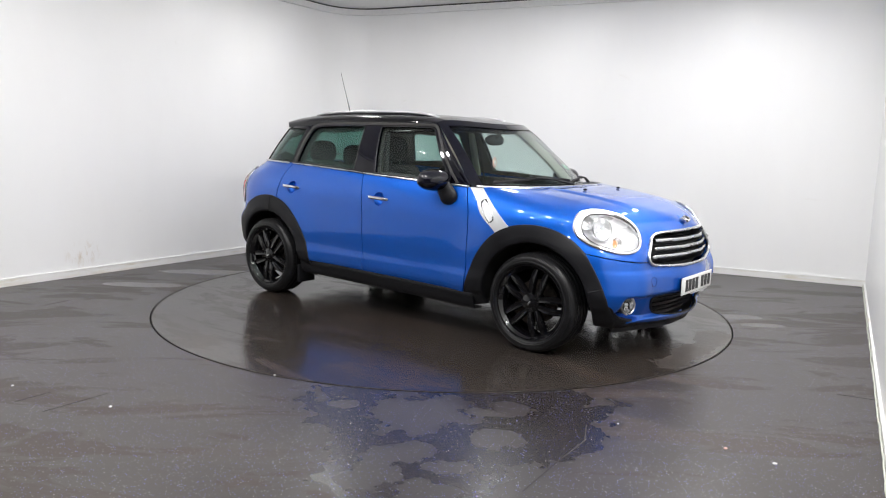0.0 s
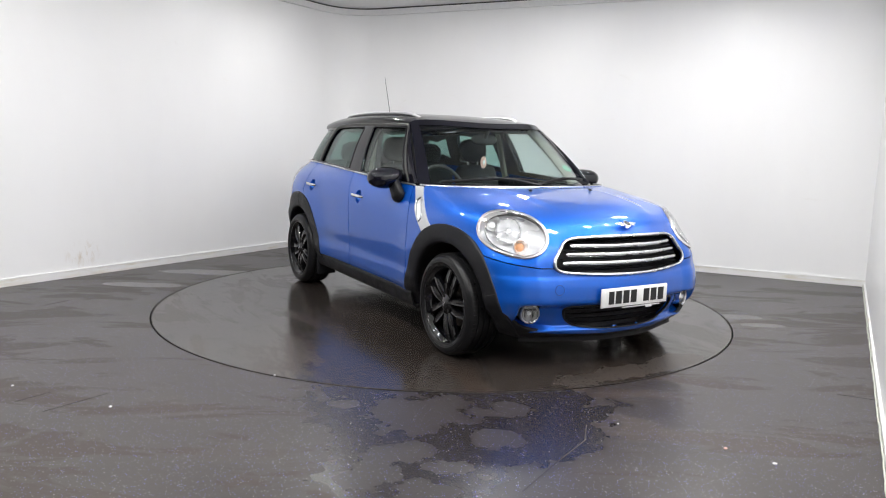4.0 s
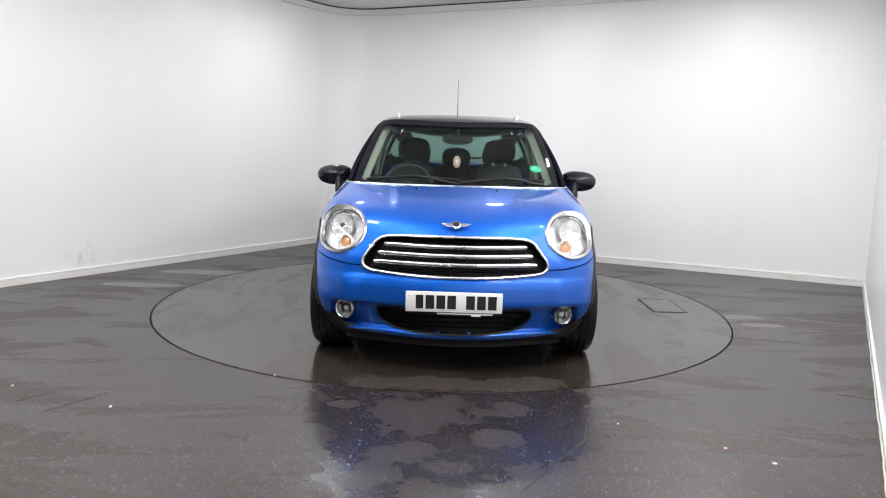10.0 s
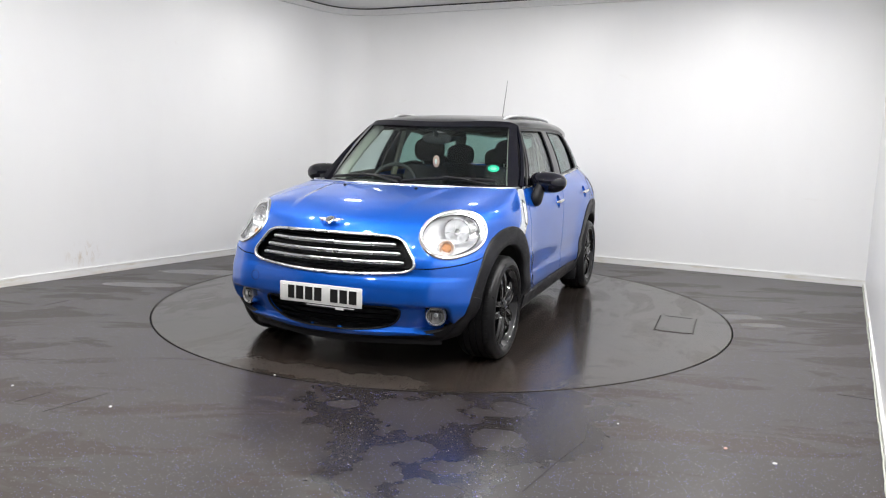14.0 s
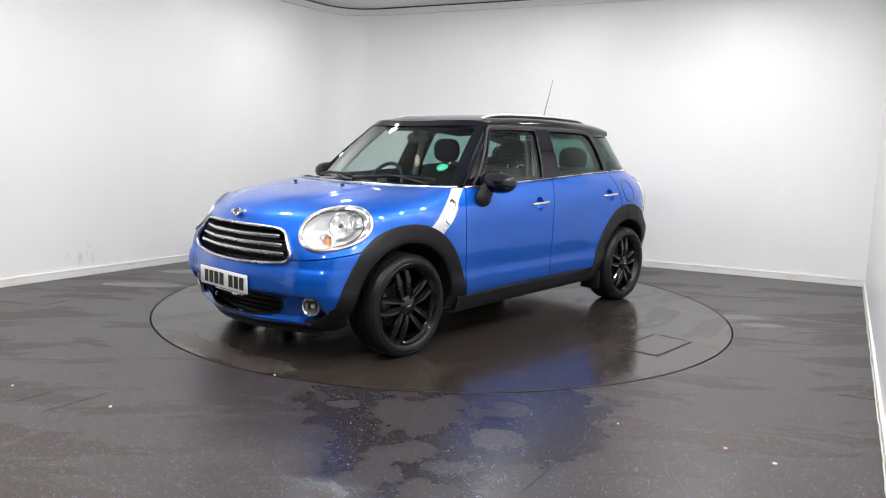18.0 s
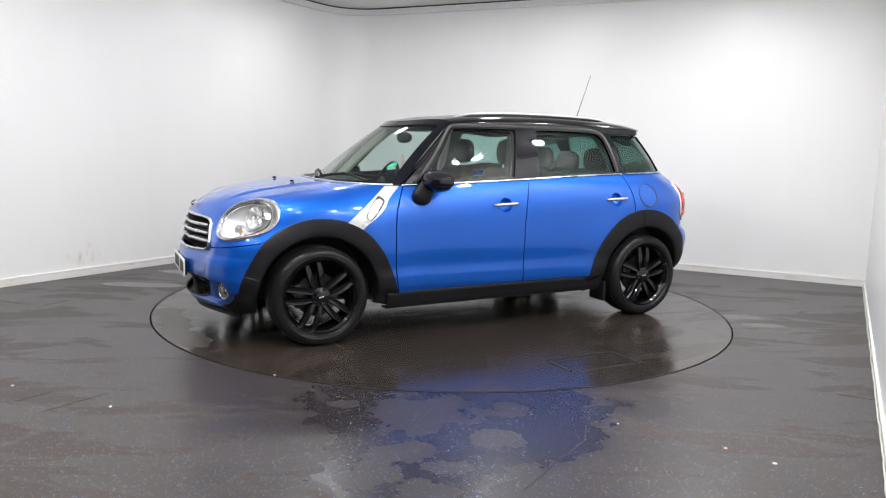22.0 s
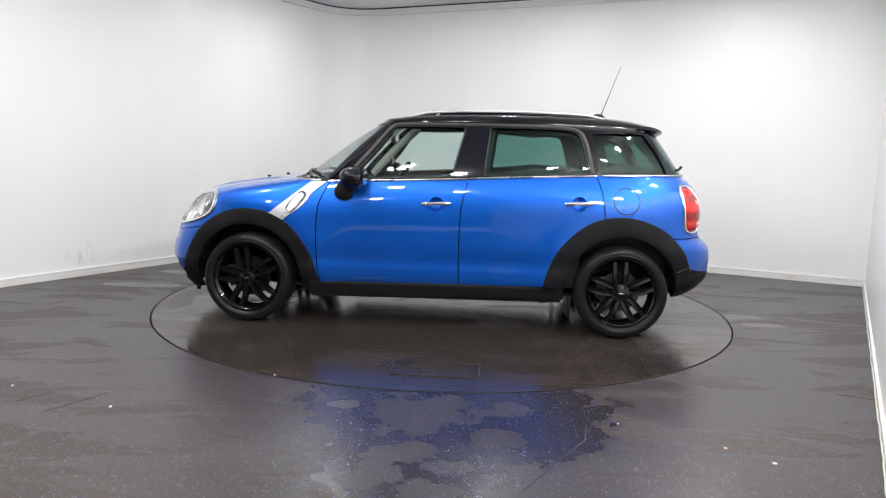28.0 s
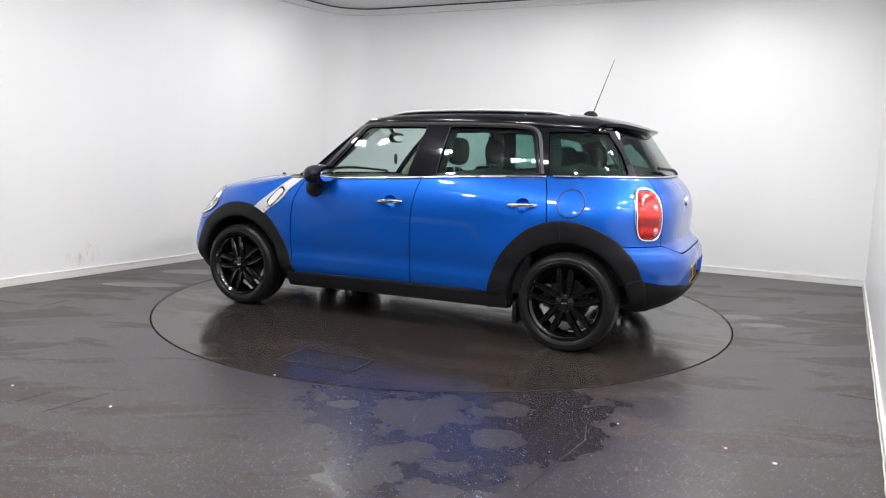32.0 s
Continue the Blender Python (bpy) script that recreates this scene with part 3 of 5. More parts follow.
def flank(x, z):
    """Half width of the straight middle of the body."""
    x = np.clip(x, XR, XF)
    top, u = max_y(x), belt_z(x) - z
    g = np.clip(1 - u / 0.26, 0, 1) ** 2.2
    y = top - (top - belt_y(x)) * g
    y = y - 0.012 * np.exp(-((z - 0.47) / 0.080) ** 2) - 0.16 * np.clip(0.42 - z, 0, 1) - 0.01 * np.exp(-((z - 0.30) / 0.03) ** 2)
    return y


def flare(x, z):
    """The swelling of the wings round the wheels."""
    out = 0
    for cx in (AXLE, -AXLE):
        r = np.hypot(x - cx, z - WHEEL_Z)
        out = out + 0.019 * np.where(r < 0.5, 1, np.exp(-(np.maximum(r - 0.5, 0) / 0.13) ** 2))
    return out


def puff(P):
    P = P.copy()
    P[..., 1] += flare(P[..., 0], P[..., 2]) * step(0.55, 0.78, P[..., 1])
    return P


def sweep(y, z):
    """How far the ends of the nose fall back beside the grille."""
    a = np.abs(y)
    return 0.052 * step(0.08, 0.46, a) * (1 - 0.55 * step(0.48, 0.62, a)) * step(0.76, 0.63, a) * step(0.99, 0.86, z)


def front(al, s):
    """The front of the car: angle round the plan (0 ahead, 90 at the side), s up the middle of the nose and bonnet."""
    L, z = nose_x(s), nose_z(s)
    W, n = flank(XF + 0 * z, np.minimum(z, 1.005)), nose_n(z)
    c, k = np.cos(al), np.sin(al)
    r = (np.abs(c) ** n + np.abs(k) ** n) ** (-1 / n)
    x, y = XF + (L - XF) * r * c, W * r * k
    return np.stack(np.broadcast_arrays(x - sweep(y, z), y, z), -1)


def mouth(P):
    """The hollow of the lower bumper that holds the intake and the fog lamps."""
    x, y, z = P[..., 0], P[..., 1], P[..., 2]
    a = np.abs(y)
    d = (0.040 + 0.045 * step(0.46, 0.58, a)) * step(0.418, 0.375, z) * step(0.240, 0.275, z) * step(0.715, 0.645, a)
    P = P.copy()
    P[..., 0] -= d
    return P


def dome(P):
    """The raised middle of the bonnet."""
    P = P.copy()
    x, y = P[..., 0], P[..., 1]
    P[..., 2] += 0.010 * step(0.43, 0.36, np.abs(y) + 0.10 * (x - 1.3)) * step(1.88, 1.60, x) * step(1.08, 1.25, x)
    return P


def rear(al, z):
    L, W, n = tail_x(z), flank(XR + 0 * z, z), tail_n(z)
    c, k = np.cos(al), np.sin(al)
    r = (np.abs(c) ** n + np.abs(k) ** n) ** (-1 / n)
    return np.stack(np.broadcast_arrays(XR + (L - XR) * r * c, W * r * k, z), -1)


def rear_pocket(P):
    """The hollow of the rear bumper round the number plate."""
    P = P.copy()
    y, z = np.abs(P[..., 1]), P[..., 2]
    P[..., 0] += 0.055 * step(0.34, 0.31, y) * step(0.375, 0.395, z) * step(0.545, 0.52, z)
    return P


def side_y(x, z):
    """Half width anywhere along the car."""
    x, z = np.broadcast_arrays(np.asarray(x, float), np.asarray(z, float))
    y = flank(x, z)
    L, n = nose_x(s_of(z)), nose_n(z)
    q = np.clip((x - XF) / (L - XF), 0, 0.9995)
    y = np.where(x > XF, y * (1 - q ** n) ** (1 / n), y)
    L, n = tail_x(z), tail_n(z)
    q = np.clip((x - XR) / (L - XR), 0, 0.9995)
    return np.where(x < XR, y * (1 - q ** n) ** (1 / n), y) + flare(x, z)


def side(x, z, out=0.0):
    x, z = np.broadcast_arrays(np.asarray(x, float), np.asarray(z, float))
    return np.stack([x, side_y(x, z) + out, z], -1)


def patch(x0, x1, z0, z1, nx, nz):
    """A sheet on the flank between two upright edges x0(z), x1(z) and heights z0(x), z1(x)."""
    a, b = np.linspace(0, 1, nx)[:, None], np.linspace(0, 1, nz)[None, :]
    z = z0(0.0) + (z1(0.0) - z0(0.0)) * b + 0 * a
    for _ in range(3):
        x = x0(z) * (1 - a) + x1(z) * a
        z = z0(x) * (1 - b) + z1(x) * b
    return side(x, z)


roof_c = spline([0.50, 0.44, 0.3, 0.1, -0.2, -0.6, -1.0, -1.27, -1.48, -1.64], [1.432, 1.447, 1.476, 1.502, 1.521, 1.527, 1.520, 1.503, 1.465, 1.412])
roof_z = spline([0.29, 0.0, -0.5, -1.0, -1.4, -1.64], [1.415, 1.425, 1.428, 1.410, 1.392, 1.385])
roof_y = spline([0.29, 0.0, -0.5, -1.0, -1.4, -1.64], [0.588, 0.612, 0.617, 0.603, 0.562, 0.505])


def cabin(u, v):
    """The glazed upper side: u from 0 at the screen pillar through 1 (behind the rear door) to 2 (middle of the tailgate), v up."""
    u, v = np.broadcast_arrays(np.asarray(u, float), np.asarray(v, float))
    xa = 0.725 + (0.285 - 0.725) * v
    x = xa + (XR - xa) * np.clip(u, 0, 1)
    xq = np.clip(x, XR, 0.8)
    y = belt_y(xq) * (1 - v) + roof_y(np.minimum(xq, 0.29)) * v + 0.016 * 4 * v * (1 - v)
    z = belt_z(x) * (1 - v) + roof_z(np.minimum(x, 0.29)) * v
    al = np.pi / 2 * (2 - np.clip(u, 1, 2))
    L = -1.785 + 0.195 * v - 0.02 * 4 * v * (1 - v) * 0
    n = 3.1 - 0.2 * v
    c, k = np.cos(al), np.sin(al)
    r = (np.abs(c) ** n + np.abs(k) ** n) ** (-1 / n)
    xr, yr = XR + (L - XR) * r * c, y * r * k
    zr = (belt_z(xr)) * (1 - v) + (1.405 - 0.015 * np.cos(al)) * v
    back = u > 1
    return np.stack([np.where(back, xr, x), np.where(back, yr, y), np.where(back, zr, z)], -1)


def both(name, V, F, mat, parent, label="", sharp=38):
    a = part(name, V, F, mat, parent, label, sharp)
    b = part(name, mirror(V), F, mat, parent, label, sharp)
    return a, b


# outlines (x, z) or (y, z)
ARCH_F = star(smooth_loop([(1.80, 0.18), (1.787, 0.387), (1.774, 0.428), (1.755, 0.474), (1.716, 0.553), (1.663, 0.638), (1.625, 0.682), (1.532, 0.748), (1.414, 0.794), (1.296, 0.808), (1.18, 0.797),
               (1.102, 0.772), (1.024, 0.732), (0.946, 0.662), (0.876, 0.567), (0.82, 0.451), (0.789, 0.353), (0.775, 0.30), (0.76, 0.18), (1.3, -0.2)]), (AXLE, WHEEL_Z))
ARCH_R = star(smooth_loop([(-0.74, 0.18), (-0.765, 0.30), (-0.783, 0.408), (-0.817, 0.506), (-0.869, 0.605), (-0.959, 0.705), (-1.05, 0.777), (-1.161, 0.820), (-1.273, 0.834), (-1.387, 0.822),
               (-1.483, 0.790), (-1.578, 0.742), (-1.637, 0.690), (-1.715, 0.605), (-1.748, 0.518), (-1.770, 0.478), (-1.775, 0.38), (-1.75, 0.18), (-1.3, -0.2)]), (-AXLE, WHEEL_Z))
GRILLE = np.array([0.985, 0.965]) * (smooth_loop([(0.0, 0.789), (0.30, 0.786), (0.425, 0.772), (0.475, 0.705), (0.522, 0.640), (0.505, 0.594), (0.42, 0.578), (0.2, 0.567), (0.0, 0.565),
                      (-0.2, 0.567), (-0.42, 0.578), (-0.505, 0.594), (-0.522, 0.640), (-0.475, 0.705), (-0.425, 0.772), (-0.30, 0.786)], 2) - [0, 0.677]) + [0, 0.677]
GRILLE_S = star(GRILLE, (0.0, 0.675))
INTAKE = smooth_loop([(0.0, 0.392), (0.30, 0.392), (0.43, 0.388), (0.425, 0.33), (0.37, 0.275), (0.25, 0.254), (0.0, 0.246), (-0.25, 0.254), (-0.37, 0.275), (-0.425, 0.33),
                      (-0.43, 0.388), (-0.30, 0.392)], 2)
INTAKE_S = star(INTAKE, (0.0, 0.325))
FOG_S = star([(0.610 + 0.060 * math.cos(a), 0.350 + 0.060 * math.sin(a)) for a in np.linspace(0, 6.2, 20)], (0.610, 0.350))
# headlamp: an oval on a slanting plane
LAMP_C = np.array([1.702, 0.659, 0.788])
_az, _el, _ro = radians(36.0), radians(32.8), radians(24.8)
LAMP_N = np.array([math.cos(_el) * math.cos(_az), math.cos(_el) * math.sin(_az), math.sin(_el)])
_h = np.array([-math.sin(_az), math.cos(_az), 0.0])
_v = np.cross(LAMP_N, _h)
LAMP_A = math.cos(_ro) * _h + math.sin(_ro) * _v
LAMP_B = -math.sin(_ro) * _h + math.cos(_ro) * _v


def lamp_uv(k, n=56):
    a = np.linspace(0, 2 * np.pi, n, endpoint=False)
    c, s = np.cos(a), np.sin(a)
    return k * 0.212 * np.sign(c) * np.abs(c) ** 0.94 * (1 - 0.02 * c), k * 0.141 * np.sign(s) * np.abs(s) ** 0.92 * (1 - 0.075 * c)


def skin_depth(u, v):
    """How far the body's skin lies from the lamp's plane."""
    base = LAMP_C + LAMP_A * u[:, None] + LAMP_B * v[:, None]
    lo, hi = np.full(len(u), -0.12), np.full(len(u), 0.12)
    for _ in range(24):
        mid = (lo + hi) / 2
        q = base + LAMP_N * mid[:, None]
        inside = q[:, 1] < side_y(q[:, 0] + sweep(q[:, 1], q[:, 2]), np.minimum(q[:, 2], 1.0))
        lo, hi = np.where(inside, mid, lo), np.where(inside, hi, mid)
    return (lo + hi) / 2


LAMP_D = skin_depth(*lamp_uv(1.0))
LAMP_D = (np.roll(LAMP_D, 1) + LAMP_D + np.roll(LAMP_D, -1)) / 3


def lamp_ring(k=1.0, out=0.0, shift=0.0):
    """An oval round the lamp that lies on the car's skin, scaled by k, raised by out and moved inwards by shift."""
    u, v = lamp_uv(k)
    u = u - shift
    d = out + LAMP_D * k ** 2 + (1 - k ** 2) * LAMP_D.mean()
    return LAMP_C + LAMP_A * u[:, None] + LAMP_B * v[:, None] + LAMP_N * d[:, None]


LAMP_S = star(lamp_ring()[:, [1, 2]], LAMP_C[[1, 2]])
# side windows (x, z)
WIN_F = np.array([(0.590, 1.027), (0.45, 1.180), (0.315, 1.365), (0.290, 1.390), (0.262, 1.398), (0.02, 1.403), (-0.185, 1.404), (-0.200, 1.398), (-0.203, 1.385), (-0.165, 1.23),
                  (-0.132, 1.082), (-0.130, 1.066), (-0.12, 1.060), (0.2, 1.045)])
WIN_R = np.array([(-0.350, 1.076), (-0.344, 1.092), (-0.36, 1.25), (-0.375, 1.388), (-0.380, 1.402), (-0.395, 1.406), (-0.65, 1.407), (-0.90, 1.402), (-0.955, 1.390), (-0.990, 1.362),
                  (-1.012, 1.31), (-1.058, 1.125), (-1.060, 1.112), (-1.05, 1.107), (-0.7, 1.092)])
WIN_Q = np.array([(-1.118, 1.112), (-1.10, 1.25), (-1.075, 1.380), (-1.25, 1.386), (-1.44, 1.384), (-1.54, 1.25), (-1.605, 1.118), (-1.3, 1.114)])


def build_body(car):
    deg = np.pi / 180
    seam = spline([0, 35, 43, 52, 58, 70, 90], [0.600, 0.612, 0.627, 0.658, 0.692, 0.72, 0.74])
    low = spline([0, 13, 29, 36, 41.0, 43.2, 44.8, 46.2, 47.8, 49.2, 53, 66], [0.216, 0.217, 0.223, 0.237, 0.258, 0.279, 0.306, 0.343, 0.360, 0.385, 0.41, 0.47])
    far = lambda V: V[:, 1] > 0.3

    # bonnet, a clamshell that reaches down to the wheel arches
    al = np.concatenate([np.linspace(0, 60, 110), np.linspace(60.5, 90, 50)])[:, None] * deg
    v = np.linspace(0, 1, 100)[None, :]
    s0 = s_of(seam(al / deg) + 0.003)
    P = dome(puff(front(al, s0 + (_fs[-1] - s0) * v)))
    V, F = grid(P)
    c = V[F].mean(1)
    behind = (c[:, 0] - 0.855) < (1.0 - c[:, 2]) * (1.11 - 0.855) / (1.0 - 0.75)
    V1, F1 = tidy(V, F[~behind])
    V1, F1 = cut(V1, F1, GRILLE_S, (1, 2), lambda q: q[:, 0] > 1.8, 0.007)
    V1, F1 = cut(V1, F1, LAMP_S, (1, 2), lambda q: q[:, 0] > 1.40, -0.006)
    V1, F1 = cut(V1, F1, ARCH_F, (0, 2), far, -0.03)
    Vm = mirror(V1)
    A, B = solid(V1, F1, 0.014), None
    B = (mirror(A[0]), A[1])
    part("bonnet", *join(A, B), PAINT, car, "blue clamshell bonnet with a raised middle")
    # front wing behind the bonnet
    wz0, wz1 = (lambda x: 0.325 + 0 * x), (lambda x: belt_z(x) - 0.006)
    edge_f = spline([0.29, 0.39, 0.547, 0.70, 0.821, 0.918, 1.01], [0.766, 0.789, 0.801, 0.802, 0.795, 0.764, 0.722])
    V, F = grid(patch(lambda z: edge_f(z) + 0.004, lambda z: edge_f(z) * 0 + 1.16, wz0, lambda x: np.minimum(belt_z(np.minimum(x, 0.8)) - 0.006, 1.0 - (x - 0.855) * 0.98 + 0.02), 40, 70))
    V, F = cut(V, F, ARCH_F, (0, 2), None, -0.03)
    V, F = solid(V, F, 0.012)
    both("front_wing", V, F, PAINT, car)

    # bumper
    al = np.linspace(0, 66, 150)[:, None] * deg
    z = low(al / deg) + (seam(al / deg) - 0.003 - low(al / deg)) * np.linspace(0, 1, 60)[None, :]
    V, F = grid(mouth(puff(front(al, s_of(z)))))
    V, F = cut(V, F, GRILLE_S, (1, 2), lambda q: q[:, 0] > 1.8, 0.007)
    V, F = cut(V, F, INTAKE_S, (1, 2), lambda q: q[:, 0] > 1.7)
    V, F = cut(V, F, FOG_S, (1, 2), lambda q: q[:, 0] > 1.5)
    V, F = cut(V, F, ARCH_F, (0, 2), far, -0.03)
    A = solid(V, F, 0.014)
    part("front_bumper", *join(A, (mirror(A[0]), A[1])), PAINT, car, "blue front bumper with a hollow lower mouth")
    # black lower lip
    a, b = np.linspace(0, 1, 110)[:, None], np.linspace(0, 1, 16)[None, :]
    z = 0.195 + 0.02 * b + 0 * a
    for _ in range(4):
        L, n = nose_x(s_of(z)), nose_n(z)
        q = np.clip((1.778 - XF) / (L - XF), 0, 0.999)
        al = a * np.arctan2((1 - q ** n) ** (1 / n), q)
        foot = 0.166 + 0 * al
        z = foot + (np.minimum(low(al / deg), 0.47) + 0.004 - foot) * b
    V, F = grid(puff(front(al, s_of(np.maximum(z, 0.19)))) * [1, 1, 0] + z[..., None] * [0, 0, 1])
    A = solid(V, F, 0.02, lift=-0.004)
    part("front_lip", *join(A, (mirror(A[0]), A[1])), CLAD, car, "black plastic lower lip")

    # doors
    edge_b = spline([0.29, 0.541, 0.736, 0.852, 0.948, 1.052], [-0.197, -0.189, -0.190, -0.198, -0.214, -0.241])
    edge_r = spline([0.29, 0.793, 0.881, 0.976, 1.10], [-1.163, -1.162, -1.157, -1.144, -1.105])
    bottom = spline([-1.2, -0.88, -0.5, 0.28, 0.8], [0.338, 0.337, 0.331, 0.318, 0.305])
    top = lambda x: belt_z(x) - 0.008
    doors = []
    for nm, ea, eb in (("front_door", edge_f, edge_b), ("rear_door", edge_b, edge_r)):
        P = patch(lambda z: ea(z) - 0.0035, lambda z: eb(z) + 0.0035, bottom, top, 70, 64)
        V, F = grid(P)
        if nm == "rear_door":
            V, F = cut(V, F, ARCH_R, (0, 2), None, -0.03)
        hx, hz = (-0.026, 0.876) if nm == "front_door" else (-0.992, 0.907)
        V, F = cut(V, F, star([(hx + 0.050 * math.cos(t), hz + 0.050 * math.sin(t)) for t in np.linspace(0, 6.2, 24)], (hx, hz)), (0, 2))
        V, F = solid(V, F, 0.03)
        doors.append(both(nm, V, F, PAINT, car, "blue front door" if nm == "front_door" else "blue rear door"))
    # rear quarters
    zq = np.linspace(0, 1, 60)[None, :]
    z = 0.697 + (1.099 - 0.697) * zq
    xr = edge_r(z) - 0.0035
    L, n = tail_x(z), tail_n(z)
    q = (xr - XR) / (L - XR)
    a0 = np.arctan2((1 - q ** n) ** (1 / n), q)
    al = a0 + (38.6 * deg - a0) * np.linspace(0, 1, 80)[:, None]
    V, F = grid(puff(rear(al, z + 0 * al)))
    V, F = cut(V, F, ARCH_R, (0, 2), None, -0.03)
    V, F = solid(V, F, 0.014)
    quarters = both("rear_quarter", V, F, PAINT, car)
    # tailgate
    al = np.linspace(-38.2, 38.2, 110)[:, None] * deg
    notch = spline([0, 28, 35, 38.2], [0.640, 0.640, 0.680, 0.697])
    z0 = notch(np.abs(al) / deg)
    V, F = grid(rear(al, z0 + (1.099 - z0) * zq))
    V, F = solid(V, F, 0.02)
    gate = part("tailgate", V, F, PAINT, car, "blue tailgate")
    P = rear(np.linspace(-36, 36, 40)[:, None] * deg, np.linspace(0.66, 1.085, 12)[None, :])
    V, F = grid(P + np.array([0.045, 0, 0]))
    part("tailgate_lining", *solid(V, F, 0.01), DASH, gate)
    # rear bumper
    al = np.linspace(0, 76, 120)[:, None] * deg
    lowr = spline([0, 20, 32, 42, 49, 60, 76], [0.385, 0.415, 0.440, 0.457, 0.479, 0.49, 0.50])
    edge_v = spline([0, 21, 34, 43, 52, 76], [0.352, 0.346, 0.300, 0.268, 0.225, 0.215])
    hi = np.where(al / deg < 38.2, notch(np.clip(al / deg, 0, 38.2)) - 0.006, 0.691)
    z = lowr(al / deg) + (hi - lowr(al / deg)) * np.linspace(0, 1, 60)[None, :]
    V, F = grid(rear_pocket(puff(rear(al, z))))
    V, F = cut(V, F, ARCH_R, (0, 2), far, -0.03)
    A = solid(V, F, 0.014)
    part("rear_bumper", *join(A, (mirror(A[0]), A[1])), PAINT, car, "blue rear bumper")
    z = edge_v(al / deg) + (lowr(al / deg) + 0.003 - edge_v(al / deg)) * np.linspace(0, 1, 20)[None, :]
    P = puff(rear(al, z))
    P[..., 1] -= 0.16 * np.clip(0.48 - z, 0, 1) * step(0.5, 0.7, P[..., 1])
    V, F = grid(P)
    V, F = cut(V, F, ARCH_R, (0, 2), far, -0.03)
    A = solid(V, F, 0.018, lift=0.002)
    part("rear_valance", *join(A, (mirror(A[0]), A[1])), CLAD, car, "black plastic rear valance")

    # wheel-arch cladding, sills
    for (c0, rad), t0, t1, nm in ((ARCH_F, -15, 191, "front_arch_trim"), (ARCH_R, -11, 187, "rear_arch_trim")):
        th = np.linspace(t0, t1, 90) * deg
        ro = rad(np.arctan2(np.sin(th), np.cos(th)))
        ri = 0.380 + 0 * th
        rows = []
        for k, out in ((0.0, -0.006), (0.004, 0.004), (0.02, 0.007), (0.10, 0.008), (0.35, 0.007), (0.65, 0.005), (0.90, 0.002), (0.975, -0.003), (1.0, -0.008), (1.0, -0.035)):
            r = ro + (ri - ro) * k
            x, z = c0[0] + r * np.cos(th), c0[1] + r * np.sin(th)
            zz = np.maximum(z, 0.195)
            outer = np.abs(x) > AXLE + 0.05
            tuck = 0.16 * np.clip(np.where(outer, 0.385 if c0[0] > 0 else 0.48, 0.40) - z, 0, 1) * np.where(outer, 1.0, k) + np.where(outer & (x > 0), 0.10, 0.45) * np.clip(0.325 - z, 0, 1)
            rows.append(np.stack([x, side_y(x, zz) + out - tuck, z], -1))
        V, F = grid(np.stack(rows, 1))
        V, F = solid(V, F, 0.006)
        trims = both(nm, V, F, CLAD, car, "black plastic wheel-arch trim")
        for t in ((17.5,) if c0[0] > 0 else (84.0, 157.5)):
            rr = np.linspace(0.40, float(rad(radians(t))) - 0.004, 12)
            x, z = c0[0] + rr * math.cos(radians(t)), c0[1] + rr * math.sin(radians(t))
            q = np.stack([x, side_y(x, z) + 0.0085, z], 1)
            for ob, fl in zip(trims, (lambda v: v, mirror)):
                part("joint", *tube(fl(q), 0.004, 0.003, n=6), MESH_BLACK, ob)
    x = np.linspace(-0.90, 0.845, 60)[:, None]
    prof = [(-0.03, 0.318), (0.010, 0.316), (0.017, 0.306), (0.014, 0.29), (0.004, 0.255), (-0.004, 0.225), (-0.02, 0.206), (-0.10, 0.200)]
    P = np.stack([np.concatenate([x, flank(x, np.full_like(x, max(b, 0.27))) + a, 0 * x + b + 0.0165 * (0.28 - x) * 0.9], 1) for a, b in prof], 1)
    V, F = solid(*grid(P), 0.012)
    both("sill", V, F, CLAD, car, "black plastic sill")
    # silver side scuttles with a slotted lamp
    a, b = np.linspace(0, 1, 14)[:, None], np.linspace(0, 1, 30)[None, :]
    f0, f1 = np.array([1.150, 0.765]), np.array([0.853, 1.000])
    r0, r1 = np.array([1.040, 0.728]), np.array([0.752, 0.999])
    X = (f0[0] * (1 - b) + f1[0] * b) * (1 - a) + (r0[0] * (1 - b) + r1[0] * b) * a
    Z = (f0[1] * (1 - b) + f1[1] * b) * (1 - a) + (r0[1] * (1 - b) + r1[1] * b) * a
    X = X - 0.022 * np.sin(np.pi * np.clip((b - 0.12) / 0.55, 0, 1)) * a + 0.03 * step(0.55, 0.8, b) * a * (1 - b)
    P = side(X, np.minimum(Z, 0.999))
    V, F = solid(*grid(P), 0.016, lift=0.007)
    for sgn, ob in zip((1, -1), both("side_scuttle", V, F, SILVER, car, "silver wing trim with a slotted side lamp")):
        t = np.linspace(0, 2 * np.pi, 40, endpoint=False)
        def slot(w, h, out, dx=0.0, dz=0.0):
            d = np.array([-0.64, 0.77])
            e = np.array([-0.77, -0.64])
            u = np.sign(np.cos(t)) * np.abs(np.cos(t)) ** 0.45 * w
            k = np.sign(np.sin(t)) * np.abs(np.sin(t)) ** 0.45 * h
            q = np.array([0.945 + dx, 0.865 + dz]) + u[:, None] * d + k[:, None] * e
            return np.column_stack([q[:, 0], (side_y(q[:, 0], q[:, 1]) + out) * sgn, q[:, 1]])
        part("slot_rim", *tube(slot(0.085, 0.030, 0.008), 0.007, 0.010, True, (0, 1, 0), 8), SATIN, ob)
